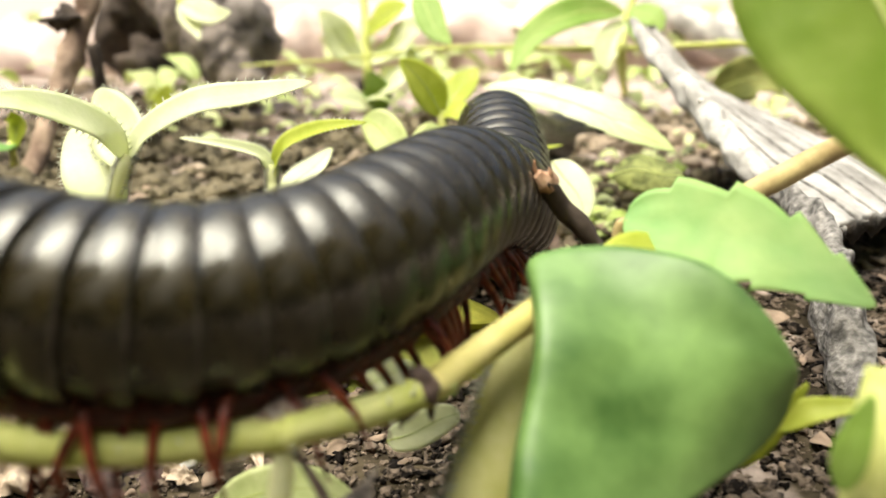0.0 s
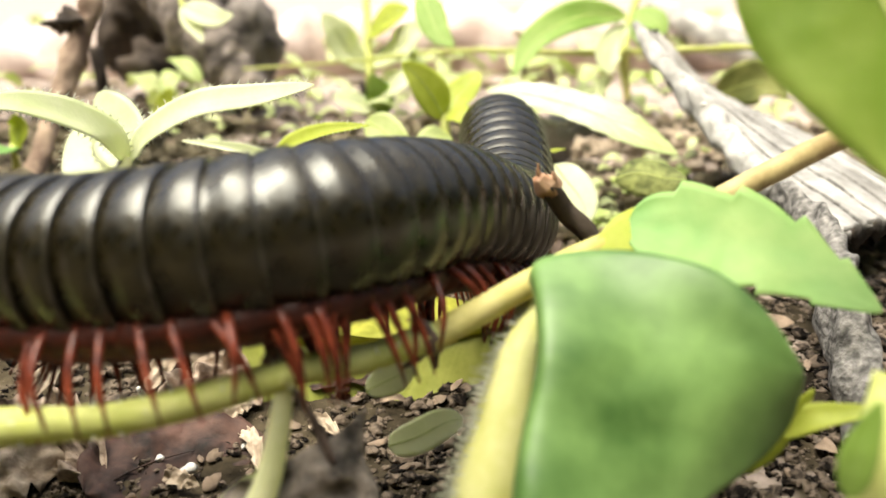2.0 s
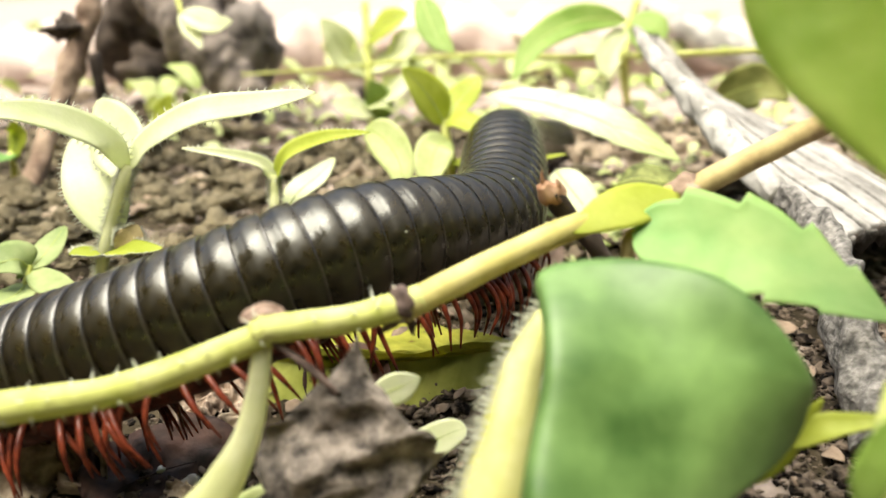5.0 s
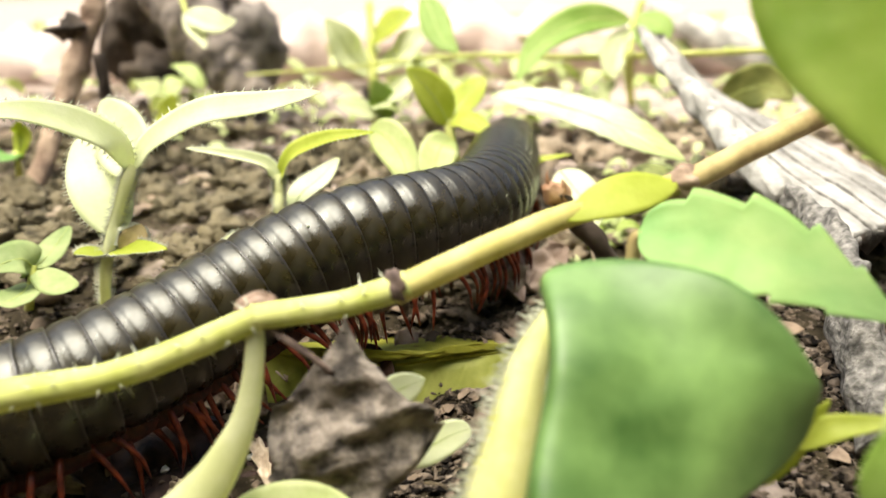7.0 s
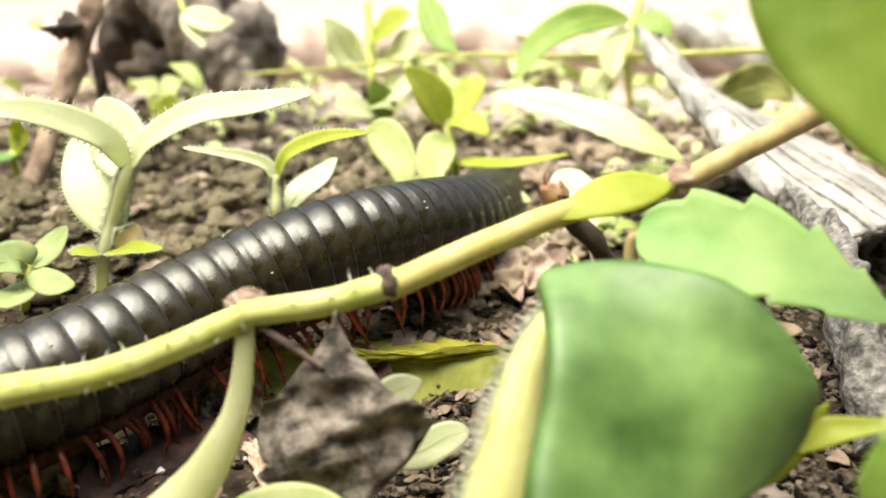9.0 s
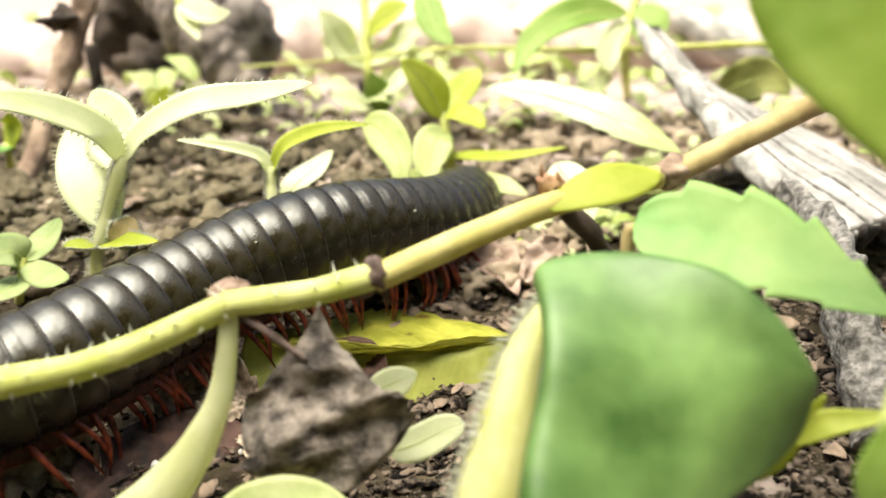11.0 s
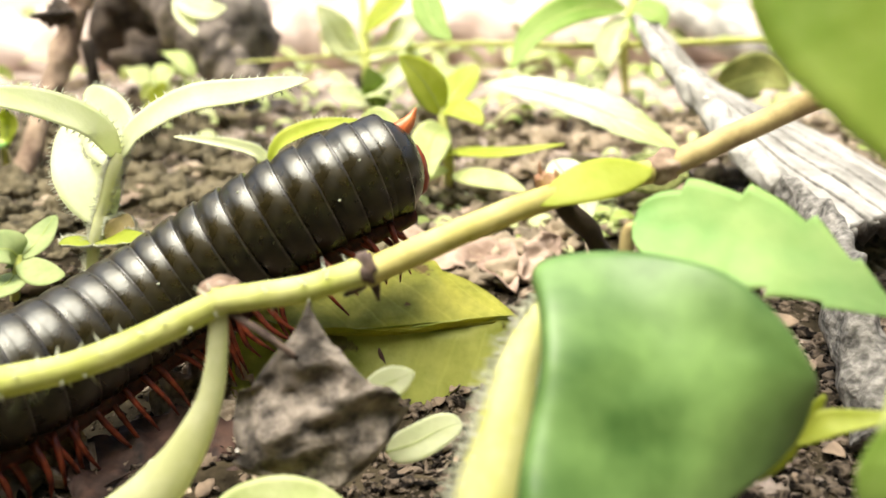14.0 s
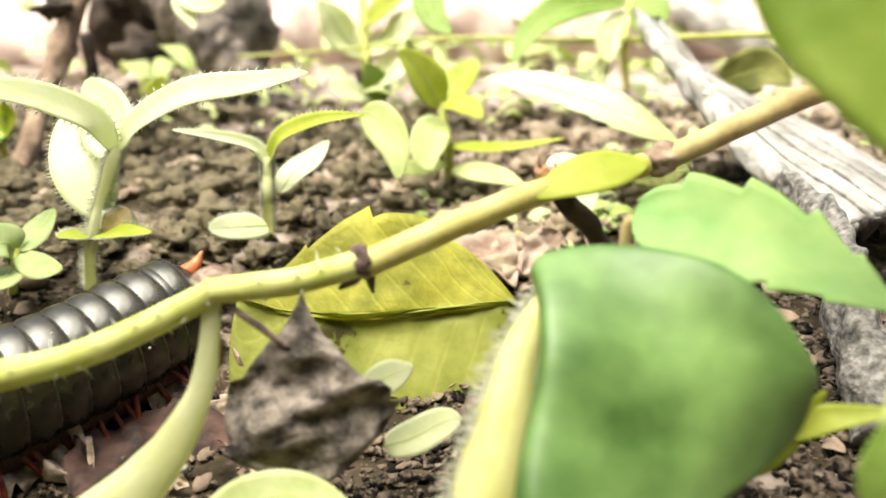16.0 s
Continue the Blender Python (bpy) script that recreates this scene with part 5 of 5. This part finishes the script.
    body_line(4, 220.0, (43.3, 271.3, 0.5), (40.8, 265.0, 0.5), (37.4, 256.7, 0.5), (33.7, 248.1, 0.5), (28.1, 226.8, 2.5), (21.9, 206.7, 8.6), (14.1, 172.8, 15.6), (12.0, 151.0, 18.2), (11.0, 134.5, 15.4), (9.4, 120.5, 13.4), (5.6, 106.8, 15.6), (-3.4, 94.0, 19.8), (-12.9, 87.2, 20.4), (-22.4, 84.4, 18.9), (-33.3, 86.3, 15.1), (-47.7, 93.9, 8.7), (-62.9, 103.9, 1.4), (-72.4, 103.4, -2.5))
    body_line(6.5, 181.5, (34.8, 243.9, 2.0), (22.2, 239.1, 4.0), (17.0, 220.4, 7.0), (12.2, 178.0, 14.6), (9.3, 149.1, 14.5), (4.8, 130.0, 13.7), (-5.4, 118.6, 14.2), (-17.0, 111.8, 14.0), (-28.1, 102.8, 9.3), (-38.4, 95.9, 4.4), (-46.5, 87.5, 2.5), (-54.7, 82.3, 1.4), (-63.6, 79.3, -0.7))
    body_line(8, 152.8, (16.4, 231.9, 3.4), (14.6, 209.0, 1.6), (12.3, 183.6, 3.8), (8.5, 158.2, 8.0), (0.4, 134.1, 11.4), (-10.9, 124.5, 12.4), (-22.1, 118.0, 10.8), (-33.7, 109.8, 6.3), (-43.2, 100.0, 3.3), (-50.7, 90.0, 1.7), (-59.2, 85.1, 0.4), (-67.6, 81.4, -1.2))
    body_line(9, 125.3, (12.0, 207.2, 2.2), (10.6, 187.5, -0.2), (8.7, 170.6, 2.6), (4.2, 150.5, 6.0), (-2.6, 137.8, 8.8), (-11.0, 127.0, 10.1), (-22.2, 119.1, 9.4), (-34.1, 111.6, 5.8), (-44.0, 102.1, 2.9), (-51.1, 91.0, 2.0), (-58.8, 84.9, 1.2), (-66.6, 80.5, 0.0))
    body_line(11.5, 91.9, (3.9, 176.0, 1.6), (2.6, 161.0, 3.4), (-1.0, 148.8, 4.6), (-6.2, 140.0, 5.8), (-13.8, 133.8, 8.4), (-26.5, 121.9, 9.2), (-38.2, 113.6, 5.8), (-46.9, 101.7, 3.2), (-53.5, 90.4, 2.2), (-61.3, 84.5, 0.6), (-69.2, 80.5, -0.8))
    body_line(12.5, 50.0, (-2.1, 140.1, 11.5), (-8.5, 133.8, 11.6), (-17.5, 127.2, 11.4), (-30.5, 120.8, 8.6), (-41.7, 111.6, 4.4), (-49.5, 99.0, 2.1), (-55.7, 88.1, 1.2), (-63.5, 83.0, -0.4))
    body_line(13.5, 42.4, (-4.3, 120.1, 20.6), (-9.2, 116.8, 19.3), (-19.0, 112.6, 17.0), (-29.4, 109.4, 13.2), (-41.1, 110.0, 5.7), (-49.4, 98.4, 2.4), (-56.3, 88.9, 1.1), (-63.6, 82.9, -0.1))
    body_line(14.5, 38.0, (-7.1, 118.3, 27.3), (-13.8, 115.9, 23.6), (-23.4, 111.8, 17.2), (-35.2, 107.5, 10.4), (-46.7, 103.1, 3.1), (-53.4, 91.4, 1.2), (-60.9, 85.1, -0.3), (-68.3, 80.4, -1.4))
    body_line(15, 29.3, (-17.2, 122.0, 23.8), (-24.5, 117.3, 19.6), (-32.3, 112.5, 13.8), (-44.7, 108.9, 3.0), (-51.6, 95.5, 0.9), (-59.0, 87.8, -0.8), (-66.1, 82.0, -1.8))
    body_line(15.5, 23.8, (-20.9, 119.8, 15.5), (-27.4, 117.0, 12.8), (-35.3, 113.0, 8.2), (-45.4, 110.1, 1.0), (-52.1, 96.2, -0.4), (-59.2, 88.1, -1.4), (-66.0, 81.9, -2.1))
    body_line(16, 5.3, (-38.6, 116.7, 1.0), (-43.8, 111.7, -0.4), (-49.4, 103.6, -2.4), (-55.8, 94.8, -2.9), (-61.8, 88.1, -2.9), (-67.9, 81.2, -2.7))
    stem_line(0, (-34.0, 49.6, 18.1), (-12.7, 52.8, 15.7), (-1.7, 61.6, 15.0), (30.3, 88.6, 22.2), (52.6, 98.6, 29.3))
    stem_line(1, (-40.1, 59.8, 12.2), (-14.8, 64.8, 13.0), (-1.8, 74.8, 10.6), (30.0, 89.1, 22.2), (52.7, 99.1, 29.5))
    stem_line(1.5, (-39.5, 58.4, 13.6), (-15.1, 63.9, 15.7), (-1.7, 74.1, 14.2), (29.5, 89.3, 23.4), (51.7, 99.2, 30.3))
    stem_line(2.5, (-40.9, 60.2, 12.7), (-15.0, 64.7, 15.1), (-2.5, 73.2, 15.1), (28.9, 89.8, 23.6), (51.2, 99.6, 30.4))
    stem_line(3, (-40.0, 59.7, 13.7), (-14.6, 64.1, 16.9), (-2.6, 71.7, 17.5), (29.4, 90.1, 24.5), (50.9, 99.7, 30.9))
    stem_line(4, (-42.0, 63.4, 13.2), (-16.7, 67.7, 17.8), (-3.8, 73.5, 18.7), (28.7, 90.8, 26.0), (49.7, 100.2, 32.1))
    stem_line(6.5, (-47.6, 71.8, 10.1), (-21.1, 76.4, 16.6), (-6.1, 79.5, 19.0), (27.6, 92.2, 27.3), (48.0, 101.8, 33.1))
    stem_line(7.5, (-47.5, 72.7, 10.4), (-21.6, 77.2, 17.0), (-6.6, 80.2, 19.5), (27.3, 92.7, 27.7), (47.8, 102.2, 33.7))
    stem_line(9, (-47.2, 72.9, 10.8), (-22.1, 77.4, 17.1), (-6.9, 80.5, 19.6), (27.3, 93.0, 27.6), (47.9, 102.6, 33.7))
    stem_line(11.5, (-46.8, 73.7, 10.7), (-23.6, 78.1, 17.1), (-7.9, 81.1, 19.6), (26.8, 93.5, 27.7), (47.8, 103.1, 33.7))
    stem_line(12.5, (-46.7, 74.1, 10.3), (-23.7, 78.4, 16.5), (-8.0, 81.5, 19.2), (26.8, 94.0, 27.3), (48.0, 103.6, 33.4))
    stem_line(13.5, (-46.8, 74.1, 10.6), (-24.3, 78.5, 17.0), (-8.6, 81.6, 19.7), (26.1, 94.1, 27.8), (47.7, 103.6, 33.7))
    stem_line(14.5, (-46.5, 74.5, 10.5), (-24.3, 78.9, 16.9), (-8.5, 81.9, 19.7), (26.2, 94.4, 27.9), (47.8, 103.9, 33.8))
    stem_line(16, (-46.6, 74.6, 10.5), (-24.9, 79.2, 17.1), (-9.0, 82.2, 19.6), (26.0, 94.8, 27.9), (47.5, 104.3, 33.6))
    steps = [k * 0.2 for k in range(81)]
    rows = [[] for _ in BODY_RINGS]
    for t in steps:
        line = between(BODY_LINES, t)
        tail = 330 - (249 - advance(t))
        lean = float(np.interp(t, *zip(*LEAN)))
        for i in range(RINGS):
            s = (tail + 4.5 + i * PITCH) / 2
            k = max(1, min(int(s), len(line) - 3))
            place = line[k].lerp(line[k + 1], s - k)
            ahead = (line[k + 1] - line[k - 1]).lerp(line[k + 2] - line[k], s - k)
            rows[i].append((t, along(place, place + ahead, Vector((0, lean, 1)))))
    for ob, r in zip(BODY_RINGS, rows):
        walk(ob, r)
    for leg, i, x, s in BODY_LEGS:
        r = []
        for t in steps:
            a = 2 * math.pi * (advance(t) / 22 - (i * PITCH + x) / 30)
            r.append((t, pose(x / 1000, s * 0.0014, -0.0068, s * 14 * max(0, math.cos(a)), 0, s * 30 * math.sin(a))))
        walk(leg, r)
    hinge, ahead = V(*(12.0, 117.3, -1.0)), V(*(-31.9, 113.9, 1.3)) - V(*(12.0, 117.3, -1.0))
    walk(FALLEN_LEAF, [(t, Matrix.Translation(V(*(-8.1, 123.0, -10.1)) + V(0, 0, z))) for t, z in ((0, -3.6), (3, -3.6), (4.2, -4.4), (6.3, -5.5), (9.2, -5.5), (11.5, -4.6), (13.5, -2.4), (14.5, -0.8), (15.5, 0), (16, 0))])
    walk(UPPER_HALF, [(t, Matrix.Translation(hinge) @ Matrix.Rotation(radians(a), 4, ahead) @ Matrix.Translation(-hinge))
                      for t, a in ((0, 42), (3, 42), (4.2, 50), (6.3, 65), (9.2, 66), (11.5, 50), (12.5, 41), (13, 38), (13.5, 34), (14, 28), (14.5, 19), (15, 7), (15.5, 0), (16, 0))])
    walk(DEAD_LEAF, [(t, pose(0, 0, 0, 0, a, 0)) for t, a in ((0, 26), (1.5, 26), (3, 18), (4.2, 9), (6.3, 0), (16, 0))])
    for k, ob in enumerate(STEM_LENGTHS):
        r = []
        for t, joints in STEM_LINES:
            a, b = joints[k], joints[k + 1]
            if k == 0:
                a, b = b + (a - b).normalized() * 62, b
            r.append((t, along(a, b)))
        walk(ob, r)


motions()
